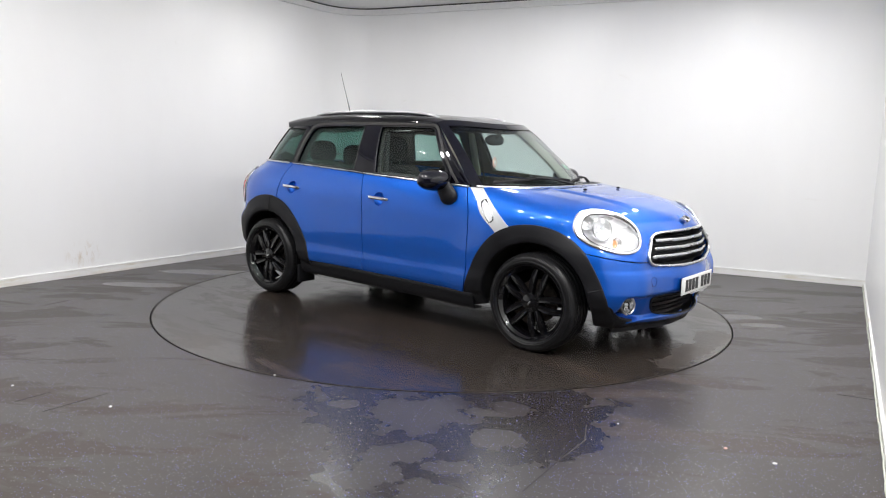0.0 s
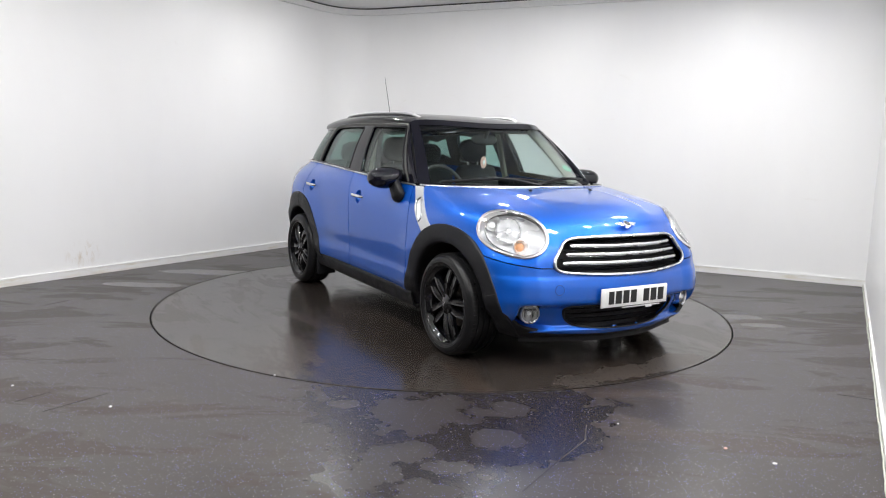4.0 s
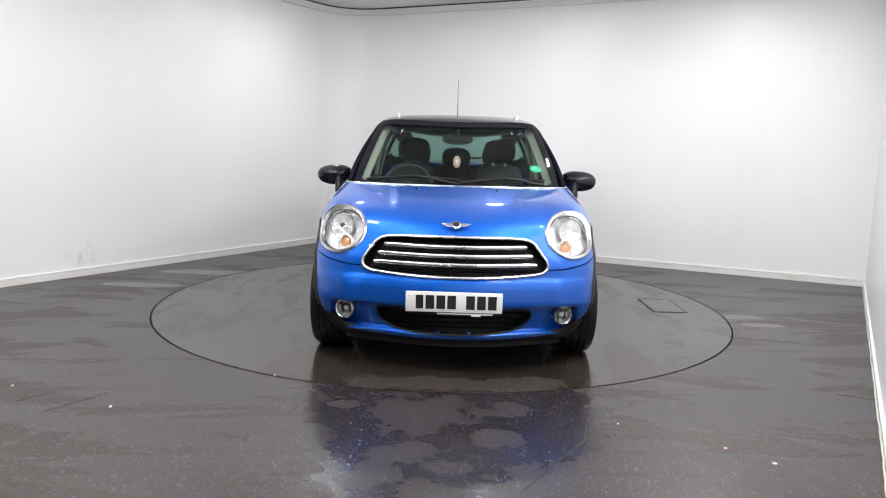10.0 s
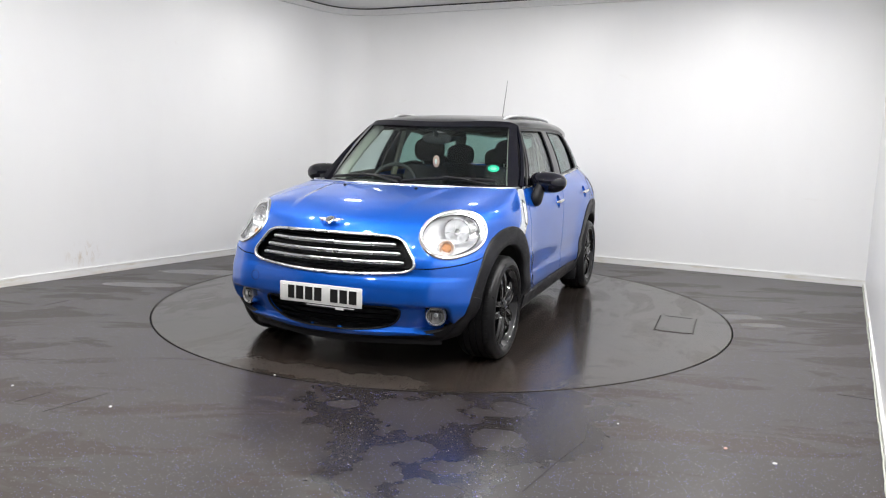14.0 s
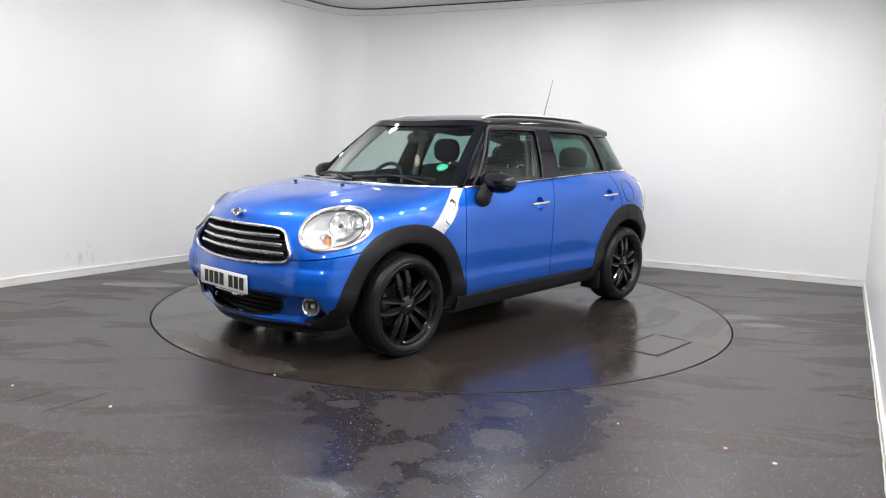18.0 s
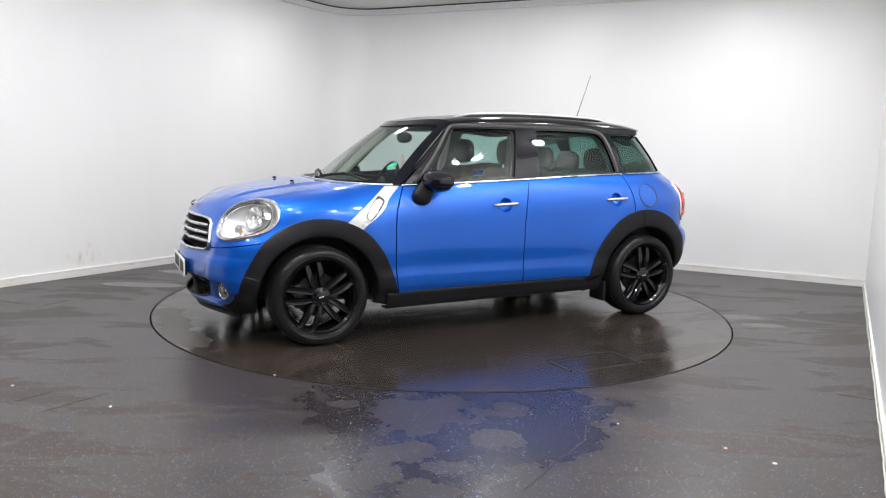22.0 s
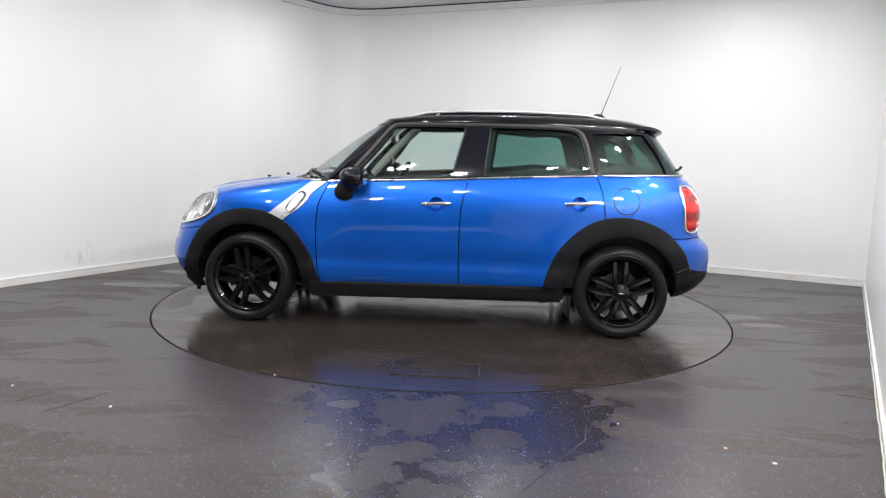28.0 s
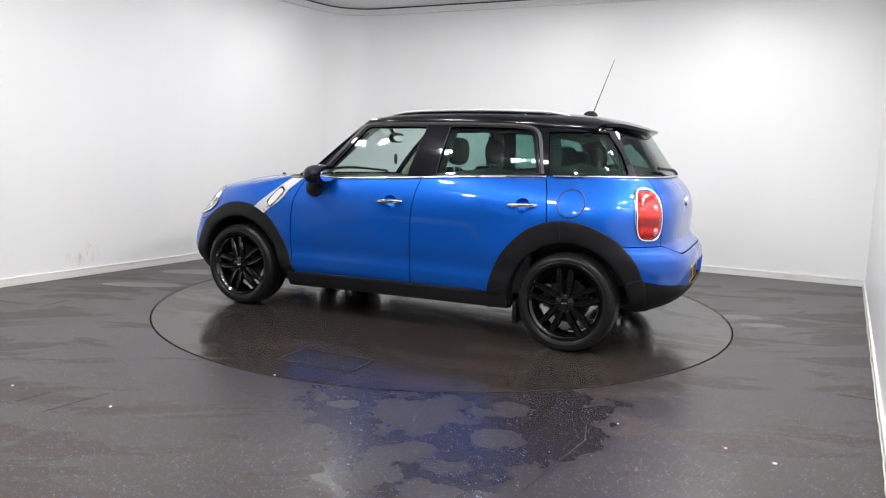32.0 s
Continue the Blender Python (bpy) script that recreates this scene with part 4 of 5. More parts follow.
        # flat black disc stands in for the shade of the slot's recess
        part("slot_insert", *disc(slot(0.082, 0.027, 0.0085)), MESH_BLACK, ob, "dark slot")
        lens = slot(0.074, 0.0195, 0.012, 0.003, -0.004)
        cap = lens.copy(); cap[:, 1] -= 0.012 * sgn
        n = len(lens)
        part("repeater_lens", np.concatenate([lens, cap]), [tuple(range(n))] + [(i, (i + 1) % n, n + (i + 1) % n, n + i) for i in range(n)], BULB, ob, "clear side repeater lamp")
    return doors, quarters, gate


def build_cabin(car):
    # pillars and frames in one black sheet a side, with the window openings in it
    u = np.concatenate([np.linspace(0, 1, 120), np.linspace(1.012, 1.52, 60)])[:, None]
    v = np.linspace(0, 1, 50)[None, :]
    V0, F0 = grid(cabin(u, v))
    V, F = V0, F0
    panes = []
    for loop, nm, mat, lab in ((WIN_F, "front_window", GLASS, "green-tinted door window"), (WIN_R, "rear_window", REARGLASS, "green-tinted door window"), (WIN_Q, "quarter_window", DARKGLASS, "dark quarter window")):
        c = loop.mean(0)
        o = star(loop, c)
        V, F = cut(V, F, o, (0, 2))
        pv, pf = within(V0, F0, o, (0, 2), 0.02)
        pv, pf = solid(pv, pf, 0.004, lift=-0.010)
        both(nm, pv, pf, mat, car, lab)
        q = smooth_loop(loop, 1)
        vv = np.clip((q[:, 1] - belt_z(q[:, 0])) / (roof_z(np.minimum(q[:, 0], 0.29)) - belt_z(q[:, 0])), 0, 1)
        d = np.hypot(V0[None, :, 0] - q[:, None, 0], V0[None, :, 2] - q[:, None, 1])
        near = np.argsort(d, 1)[:, :3]
        w = 1 / (np.take_along_axis(d, near, 1) + 1e-4)
        y = (V0[near, 1] * w).sum(1) / w.sum(1)
        ring = np.column_stack([q[:, 0], y + 0.001, q[:, 1]])
        if nm != "quarter_window":
            both("window_seal", *tube(ring, 0.007, 0.010, True, (0, 1, 0), 8), MESH_BLACK, car)
    iV, iF = V0 - normals(V0, F0, HUB) * 0.045, F0
    for loop, shrink in ((WIN_F, -0.012), (WIN_R, -0.040), (WIN_Q, -0.075)):
        iV, iF = cut(iV, iF, star(loop, loop.mean(0)), (0, 2), None, shrink)
    iV, iF = solid(iV, iF, 0.012)
    both("cabin_lining", iV, iF, HEADLINE, car, "grey pillar linings")
    V, F = solid(V, F, 0.022)
    both("window_frame", V, F, PIANO, car, "gloss black pillars and window frames")
    # grey frame line along the tops of the doors and down behind the rear one
    q = np.array([(0.640, 1.022), (0.560, 1.105), (0.478, 1.200), (0.395, 1.305), (0.345, 1.370), (0.318, 1.398), (0.285, 1.412), (0.20, 1.4155), (-0.1, 1.420), (-0.5, 1.423), (-0.85, 1.418), (-0.955, 1.406), (-1.005, 1.375), (-1.035, 1.31), (-1.062, 1.20), (-1.080, 1.112)])
    k = np.concatenate([[0], np.cumsum(np.hypot(*np.diff(q, axis=0).T))])
    kk = np.linspace(0, k[-1], 120)
    q = np.stack([spline(k, q[:, 0])(kk), spline(k, q[:, 1])(kk)], 1)
    d = np.hypot(V0[None, :, 0] - q[:, None, 0], V0[None, :, 2] - q[:, None, 1])
    near = np.argsort(d, 1)[:, :3]
    w = 1 / (np.take_along_axis(d, near, 1) + 1e-4)
    line = np.column_stack([q[:, 0], (V0[near, 1] * w).sum(1) / w.sum(1) + 0.002, q[:, 1]])
    both("frame_line", *tube(line, 0.024, 0.012, n=8, up=(0, 1, 0)), SEAL, car, "grey rubber line along the door frames")
    # tailgate glass
    u = np.linspace(1.5, 2.0, 60)[:, None]
    P = cabin(u, np.linspace(0, 1, 40)[None, :])
    P = np.concatenate([P, mirror(P)[::-1][1:]], 0)
    V, F = solid(*grid(P), 0.005, lift=-0.002)
    part("tailgate_window", V, F, DARKGLASS, car, "tinted tailgate window")
    # windscreen
    uu, vv = np.linspace(-1, 1, 70)[:, None], np.linspace(0, 1, 40)[None, :]
    lo = np.stack(np.broadcast_arrays(1.065 - 0.345 * np.abs(uu) ** 2.2, 0.738 * uu, 1.010 - 0.004 * np.abs(uu)), -1)
    xt = 0.445 - 0.150 * uu ** 2
    yt = 0.582 * uu
    q = np.clip(np.abs(yt) / roof_y(np.minimum(xt, 0.29)), 0, 0.999)
    zt = roof_z(np.minimum(xt, 0.29)) + (roof_c(xt) - roof_z(np.minimum(xt, 0.29))) * (1 - q ** 3.0) ** (1 / 3.0)
    hi = np.stack(np.broadcast_arrays(xt, yt, zt), -1)
    P = lo * (1 - vv[..., None]) + hi * vv[..., None] + np.array([0.55, 0, 0.83]) * (0.018 * 4 * vv * (1 - vv))[..., None]
    V, F = grid(P)
    sV, sF = solid(V, F, 0.005, lift=-0.004)
    part("windscreen", sV, sF, GLASS, car, "laminated windscreen")
    # black border of the screen, and the cream pillars behind it
    k = np.arange(V.shape[0]).reshape(70, 40)
    mask = np.zeros((69, 39), bool)
    mask[:3], mask[-3:], mask[:, :1], mask[:, -4:] = True, True, True, True
    fF = F.reshape(69, 39, 4)[mask]
    tV, tF = tidy(V, fF)
    tV, tF = solid(tV, tF, 0.003, lift=0.001)
    part("screen_border", tV, tF, PIANO, car, "black screen border")
    for sg in (1, -1):
        i = 66 if sg > 0 else 3
        path = P[i, 2:38] + np.array([-0.085, -0.004 * sg, -0.02])
        part("pillar_trim", *tube(path, 0.05, 0.075, False, (0.6, 0.6 * sg, 0.4), 8), CREAM, car, "cream pillar lining")
        # outer pillar, a rounded black bar between screen and door
        path = np.array([cabin(0.0, t) for t in np.linspace(0, 1, 24)]) * [1, sg, 1] + [0.004, -0.012 * sg, 0.0]
        part("screen_pillar", *tube(path, 0.030, 0.042, False, (0.5, 0.7 * sg, 0.3), 10), PIANO, car)
    # roof
    tt = np.linspace(0, 1, 110)[None, :]
    be = np.linspace(-90, 90, 90)[:, None] * np.pi / 180
    sn, cs = np.sin(be), np.cos(be)
    r = (np.abs(sn) ** 3.0 + np.abs(cs) ** 3.0) ** (-1 / 3.0)
    w = np.clip(r * sn, -1, 1)
    x = (0.455 - 0.165 * w ** 2) * (1 - tt) + (-1.645 + 0.27 * np.abs(w) ** 3.5) * tt
    xc = np.minimum(x, 0.29)
    P = np.stack(np.broadcast_arrays(x, roof_y(xc) * w, roof_z(xc) + (roof_c(x) - roof_z(xc)) * r * cs), -1)
    V, F = solid(*grid(P), 0.02)
    part("roof", V, F, ROOF_BLACK, car, "gloss black roof with a rear spoiler")
    # underside of the spoiler
    w = np.linspace(-1, 1, 40)
    xs = -1.635 + 0.27 * np.abs(w) ** 3.5
    a = np.stack([xs, roof_y(xs) * w * 0.97, roof_z(xs) + (roof_c(xs) - roof_z(xs)) * (1 - np.abs(w) ** 3.0) ** (1 / 3) - 0.012], 1)
    b = a + [0.045, 0, -0.035]
    c = a + [0.14, 0, -0.01]
    part("spoiler_lip", *solid(*grid(np.stack([a, b, c], 1)), 0.004), ROOF_BLACK, car)
    # rails
    for sg in (1, -1):
        xs = np.linspace(0.20, -1.16, 70)
        t = np.linspace(0, 1, 70)
        lift = 0.022 * (1 - np.abs(2 * t - 1) ** 10) - 0.006
        y = 0.440 + 0.050 * np.sin(np.pi * t) ** 0.6
        q = y / roof_y(np.minimum(xs, 0.29))
        z = roof_z(np.minimum(xs, 0.29)) + (roof_c(xs) - roof_z(np.minimum(xs, 0.29))) * (1 - q ** 3.0) ** (1 / 3)
        path = np.stack([xs, y * sg, z + lift], 1)
        rail = part("roof_rail", *tube(path, 0.030, 0.018, n=10), RAIL, car, "slim satin aluminium roof rail")
        path = np.stack([xs, y * sg, z + lift * 0.45 - 0.006], 1)
        part("rail_foot", *tube(path, 0.014, 0.026, n=8), PIANO, rail, "black rail foot strip")
    # aerial
    base = part("aerial_base", *ball((-1.185, 0, 1.513), (0.052, 0.022, 0.034), 16, 10), CLAD, car, "black aerial foot")
    part("aerial_rod", *tube(np.array([(-1.205, 0, 1.535), (-1.24, 0, 1.635), (-1.334, 0, 1.900)]), 0.006, n=6, taper=(1.3, 1.0, 0.55)), CLAD, base, "thin whip aerial")
    # washers on the bonnet
    for y in (0.25, -0.25):
        part("washer_jet", *ball((1.325, y, 1.006), (0.016, 0.010, 0.008), 10, 6), CLAD, car)
    # chrome line round the belt and along the foot of the screen
    xs = np.linspace(0.735, -0.235, 50)
    for rng, nm in (((0.735, -0.236), "belt_strip"), ((-0.246, -1.108), "belt_strip")):
        xs = np.linspace(*rng, 50)
        xr = np.maximum(xs, XR)
        yy = np.where(xs < XR, cabin(np.interp(xs[::-1], [-1.2, -1.0], [1.3, 1.0])[::-1], 0.0)[:, 1], belt_y(np.clip(xs, XR, 0.8)))
        path = np.stack([xs, yy + 0.006, belt_z(xs)], 1)
        both(nm, *tube(path, 0.018, 0.013, n=8), SATIN, car, "bright metal belt strip")
    path = cabin(np.linspace(1.12, 2.0, 60), 0.0)
    path = np.concatenate([path, mirror(path)[::-1][1:]])
    path[:, 2] += 0.002
    out = path[:, :2] - np.array([-0.8, 0])
    path[:, :2] += 0.006 * out / np.linalg.norm(out, axis=1)[:, None]
    part("rear_belt_strip", *tube(path, 0.018, 0.013, n=8), SATIN, car, "bright metal belt strip")
    al = np.linspace(-np.pi / 2, np.pi / 2, 90)
    path = front(np.abs(al), np.full(90, _fs[-1]))
    path[:, 1] *= np.sign(al)
    path[:, 2] += 0.002
    part("screen_strip", *tube(path - [0.004, 0, 0], 0.014, 0.012, n=8), SATIN, car, "bright metal strip along the bonnet edge")
    # dark scuttle between bonnet and screen
    inner = path - np.array([0.012, 0, 0.004])
    outer = np.stack([1.05 - 0.345 * np.abs(path[:, 1] / 0.745) ** 2.2, path[:, 1] * 0.985, path[:, 2] - 0.012], 1)
    part("cowl", *solid(*grid(np.stack([inner, outer], 1)), 0.01), DASH, car)
    # wipers
    for y0, y1, dx in ((-0.62, 0.02, 0.0), (0.02, 0.60, 0.0)):
        ys = np.linspace(y0, y1, 16)
        xs = 1.055 - 0.345 * np.abs(ys / 0.75) ** 2.2
        t = np.linspace(0, 1, 16)
        path = np.stack([xs - 0.005 - 0.03 * np.sin(np.pi * t), ys, 1.026 + 0.030 * np.sin(np.pi * t * 0.8) + 0.005], 1)
        wip = part("wiper_blade", *tube(path, 0.014, 0.020, n=8), CLAD, car, "black wiper blade")
        arm = np.array([(1.085 - 0.3 * abs(y1 / 0.75) ** 2.2, y1 * 0.98, 1.022), (1.03 - 0.2 * abs(y1) ** 2, (y1 * 0.7 + y0 * 0.3), 1.058), path[7] + [0.004, 0, 0.012]])
        part("wiper_arm", *tube(arm, 0.020, 0.014, n=8, taper=(1.4, 1, 0.6)), CLAD, wip)
    # rear wiper
    part("rear_wiper", *tube(np.array([(-1.805, 0.0, 1.125), (-1.800, 0.12, 1.150), (-1.745, 0.38, 1.165)]), 0.022, 0.02, n=8), CLAD, car, "black rear wiper")


def build_lights(car):
    for sg in (1, -1):
        f = (lambda q: q) if sg > 0 else mirror
        lamp = part("headlight", *tube(f(lamp_ring(0.965, 0.004)), 0.024, 0.022, True, LAMP_N * [1, sg, 1], 12), CHROME, car, "oval headlamp with a chrome rim and clear lens")
        # bowl
        rows = [lamp_ring(k, o) for k, o in ((0.96, 0.002), (0.93, -0.012), (0.86, -0.026), (0.72, -0.036), (0.5, -0.05), (0.3, -0.062), (0.02, -0.066))]
        P = np.stack(rows, 1)
        P = np.concatenate([P, P[:1]], 0)
        part("bowl", *grid(f(P.reshape(-1, 3)).reshape(P.shape)), BOWL, lamp)
        rows = [lamp_ring(k, o) for k, o in ((0.94, 0.010), (0.85, 0.015), (0.6, 0.021), (0.3, 0.025), (0.02, 0.026))]
        P = np.stack(rows, 1)
        P = np.concatenate([P, P[:1]], 0)
        part("lens", *grid(f(P.reshape(-1, 3)).reshape(P.shape)), LENS, lamp)
        band = np.stack([lamp_ring(k, o, d) for k, o, d in ((0.955, 0.010, 0.0), (0.90, 0.012, 0.010), (0.850, 0.006, 0.018), (0.835, -0.010, 0.019))], 1)
        band = np.concatenate([band, band[:1]], 0)
        part("bezel", *grid(f(band.reshape(-1, 3)).reshape(band.shape)), CHROME, lamp, "bright inner bezel")
        part("inner_rim", *tube(f(lamp_ring(0.842, 0.006, 0.0185)), 0.005, 0.008, True, LAMP_N * [1, sg, 1], 8), SEAL, lamp)
        # fluted main reflector with its bulb, the side reflector and the indicator, all facing ahead
        def frame_of(az, el):
            a, e = radians(az), radians(el)
            d = np.array([math.cos(e) * math.cos(a), math.cos(e) * math.sin(a), math.sin(e)])
            h = np.array([-math.sin(a), math.cos(a), 0.0])
            return np.column_stack([h, d, np.cross(d, h) * -1])
        at = lambda u, v, n: LAMP_C + LAMP_A * u + LAMP_B * v + LAMP_N * (n + LAMP_D.mean())

        def dish(name, c, M, rad, deep, flute, pitch, mat):
            r, a = np.linspace(0.04, 1, 16)[None, :], np.linspace(0, 2 * np.pi, 61)[:, None]
            u, w = rad * r * np.cos(a), rad * r * np.sin(a)
            d = -deep * (1 - r ** 2) + flute * np.sin(2 * np.pi * u / pitch) * r
            P = np.stack(np.broadcast_arrays(u, d, w), -1) @ M.T + c
            return part(name, *grid(f(P.reshape(-1, 3)).reshape(P.shape)), mat, lamp)
        M = frame_of(24, 16)
        c = at(0.026, 0.014, -0.012)
        dish("main_reflector", c, M, 0.070, 0.050, 0.0022, 0.013, REFLECTOR)
        V, F = lathe([(0.069, -0.006), (0.073, 0.002), (0.076, -0.002), (0.074, -0.02)], 40, 1)
        part("reflector_rim", f(V @ M.T + c), F, CHROME, lamp)
        V, F = ball((0, -0.022, 0), (0.017, 0.024, 0.017), 16, 10)
        part("bulb", f(V @ M.T + c), F, BULB, lamp)
        V, F = lathe([(0.0, 0.004), (0.012, 0.003), (0.016, -0.004), (0.016, -0.014)], 20, 1)
        part("bulb_cap", f(V @ M.T + c), F, CHROME, lamp)
        for k in (-1, 1):
            q = np.array([(0.012 * k, -0.002, 0), (0.066 * k, -0.006, 0.01)]) @ M.T + c
            part("reflector_arm", *tube(f(q), 0.008, 0.005, n=6), CHROME, lamp)
        M = frame_of(40, 18)
        dish("side_reflector", at(0.128, 0.020, -0.022), M, 0.046, 0.030, 0.0016, 0.011, REFLECTOR)
        M = frame_of(16, 12)
        c = at(-0.084, -0.046, -0.008)
        V, F = lathe([(0.001, -0.040), (0.018, -0.036), (0.031, -0.022), (0.039, -0.004), (0.043, 0.000), (0.047, -0.002), (0.047, -0.020)], 32, 1)
        part("indicator_rim", f(V @ M.T + c), F, REFLECTOR, lamp)
        V, F = ball((0, -0.026, 0), (0.026, 0.012, 0.026), 20, 12)
        part("indicator_lens", f(V @ M.T + c), F, AMBER, lamp, "amber indicator")
        # fog lamp
        c = np.array([1.838, 0.612, 0.349])
        d = np.array([0.93, 0.36, 0.0]); d /= np.linalg.norm(d)
        e = np.array([-0.36, 0.93, 0.0]); e /= np.linalg.norm(e)
        M = np.column_stack([e, d, [0, 0, 1]])
        V, F = lathe([(0.058, -0.05), (0.058, 0.012), (0.053, 0.018), (0.047, 0.012)], 30, 1)
        fog = part("fog_lamp", f(V @ M.T + c), F, SATIN, car, "round fog lamp with a bright ring")
        V, F = lathe([(0.047, 0.006), (0.042, -0.012), (0.02, -0.03), (0.001, -0.034)], 30, 1)
        part("reflector", f(V @ M.T + c), F, REFLECTOR, fog)
        V, F = lathe([(0.048, 0.010), (0.036, 0.018), (0.001, 0.022)], 30, 1)
        part("lens", f(V @ M.T + c), F, LENS, fog)
        V, F = ball((0, -0.008, 0), (0.013, 0.014, 0.013), 12, 8)
        part("bulb", f(V @ M.T + c), F, BULB, fog)
        for k in (-3, -2, -1, 1, 2, 3):
            V, F = box(0.011 * k, -0.012, -0.006, 0.004, 0.010, 0.050 - 0.006 * abs(k))
            part("flute", f(V @ M.T + c), F, CHROME if k % 2 else MESH_BLACK, fog)
        V, F = box(0, 0.004, 0.024, 0.070, 0.012, 0.012, 0.003)
        part("hood", f(V @ M.T + c), F, MESH_BLACK, fog)
        # tail lamp: upright oval on the rear corner
        t = np.linspace(0, 2 * np.pi, 48, endpoint=False)
        def oval(k, out, n=48):
            ca, sa = np.cos(t), np.sin(t)
            al = (44.7 - 4.8 * k * np.sign(ca) * np.abs(ca) ** 0.58) * np.pi / 180
            z = 0.888 + 0.153 * k * np.sign(sa) * np.abs(sa) ** 0.62
            q = rear(al, z)
            o = q - np.array([-1.1, 0, 0])
            o[:, 2] = 0
            return q + out * o / np.linalg.norm(o, axis=1)[:, None]
        up = oval(1.0, 0.02) - oval(1.0, 0.0)
        tail = part("tail_light", *tube(f(oval(1.0, 0.006)), 0.022, 0.026, True, f(up / 0.02), 10), CHROME, car, "upright oval red tail lamp with a chrome rim")
        P = np.stack([oval(k, o) for k, o in ((0.93, 0.008), (0.86, 0.020), (0.6, 0.027), (0.3, 0.030), (0.01, 0.031))], 1)
        P = np.concatenate([P, P[:1]], 0)
        part("lens", *grid(f(P.reshape(-1, 3)).reshape(P.shape)), RED, tail, "red lens")
        for z in (0.926, 0.792):
            q = rear(np.array([43.0 * np.pi / 180]), np.array([z]))[0] + np.array([-0.010, 0.008, 0])
            part("inner_lamp", *ball(f(q[None])[0], (0.021, 0.024, 0.028), 18, 12), PINKLENS, tail, "pale round lamp")


def build_front_detail(car):
    # grille: chrome surround, three bright bars, dark fins behind
    def on_nose(y, z, out):
        y, z = np.broadcast_arrays(np.asarray(y, float), np.asarray(z, float))
        s = s_of(z)
        L, n, W = nose_x(s), nose_n(z), flank(XF + 0 * z, z)
        return np.stack([XF + (L - XF) * (1 - np.clip(np.abs(y) / W, 0, 0.999) ** n) ** (1 / n) - sweep(y, z) + out, y, z], -1)
    ring = on_nose(GRILLE[:, 0], GRILLE[:, 1], 0.006)
    g = part("grille", *tube(ring, 0.018, 0.024, True, (1, 0, 0), 12), SATIN, car, "black grille with a chrome surround")
    ys = np.linspace(-0.53, 0.53, 60)
    P = np.stack([on_nose(ys * (1 if z < 0.66 else 1 - 1.2 * (z - 0.66)), np.full(60, z), -0.075) for z in np.linspace(0.55, 0.80, 6)], 1)
    part("backing", *solid(*grid(P), 0.01), MESH_BLACK, g)
    for z, w in ((0.726, 0.392), (0.679, 0.424), (0.631, 0.448)):
        y = np.linspace(-w, w, 60)
        path = on_nose(y, z + 0.004 - 0.010 * (y / w) ** 2 * 0, -0.008)
        part("bright_bar", *tube(path, 0.016, 0.021, n=10, taper=np.concatenate([[0.6], np.ones(58), [0.6]])), SATIN, g, "bright metal bar")
    for z, w in ((0.757, 0.36), (0.741, 0.38), (0.703, 0.41), (0.655, 0.44), (0.606, 0.46), (0.592, 0.43)):
        y = np.linspace(-w, w, 40)
        part("fin", *tube(on_nose(y, z, -0.035), 0.05, 0.006, n=6), MESH_BLACK, g)
    # round cover of the towing eye, a faint ring in the bumper
    a = np.linspace(0, 2 * np.pi, 28, endpoint=False)
    q = on_nose(-0.49 + 0.028 * np.cos(a), 0.492 + 0.028 * np.sin(a), 0.0003)
    part("towing_cover_joint", *tube(q, 0.0022, 0.0022, True, (1, 0, 0), 6), GROOVE, car, "faint round joint of the towing cover")
    # intake
    ring = mouth(on_nose(INTAKE[:, 0], INTAKE[:, 1], 0.0))
    i = part("lower_intake", *tube(ring, 0.012, 0.02, True, (1, 0, 0), 8), CLAD, car, "black lower air intake")
    ys = np.linspace(-0.47, 0.47, 50)
    P = np.stack([on_nose(ys, np.full(50, z), o) for z, o in ((0.232, -0.03), (0.240, -0.085), (0.28, -0.11), (0.34, -0.11), (0.405, -0.11))], 1)
    part("backing", *solid(*grid(P), 0.01), MESH_BLACK, i)
    for z in (0.275, 0.305, 0.335, 0.365):
        w = 0.36 + 0.06 * min(1, (z - 0.26) / 0.07)
        y = np.linspace(-w, w, 40)
        part("slat", *tube(on_nose(y, z, -0.075), 0.03, 0.007, n=6), CLAD, i)
    # number plate with plain bars for its writing
    part_plate(car, 2.033, 0.441, 1, PLATE_W, "white number plate with black bars")
    part_plate(car, -1.952, 0.455, -1, PLATE_Y, "yellow number plate with black bars")
    # winged badge as plain shapes, front and back
    V, F = lathe([(0.0, 0.006), (0.018, 0.006), (0.026, 0.002), (0.026, -0.012)], 24, 1)
    nrm = np.array([0.62, 0, 0.78])
    up = np.array([-0.78, 0, 0.62])
    M = np.column_stack([[0, 1, 0], nrm, up])
    c = np.array([1.934, 0.0, 0.849])
    b = part("badge", V @ M.T + c, F, CHROME, car, "small chrome winged badge")
    V, F = lathe([(0.0, 0.009), (0.016, 0.0085), (0.019, 0.006)], 24, 1)
    part("centre", V @ M.T + c, F, INK, b)
    for sg in (1, -1):
        for k in range(3):
            w = 0.050 - 0.012 * k
            V, F = box(sg * (0.028 + w / 2), 0.002 - 0.004 * (w / 0.05), 0.011 - 0.010 * k, w, 0.007, 0.008, 0.002)
            V[:, 1] -= 0.9 * V[:, 0] ** 2
            part("wing_bar", V @ M.T + c, F, CHROME, b)
    V, F = lathe([(0.0, -0.012), (0.034, -0.010), (0.040, 0.004)], 24, 0)
    part("rear_badge", V + [-1.884, 0, 0.945], F, CHROME, car, "round chrome tailgate badge")


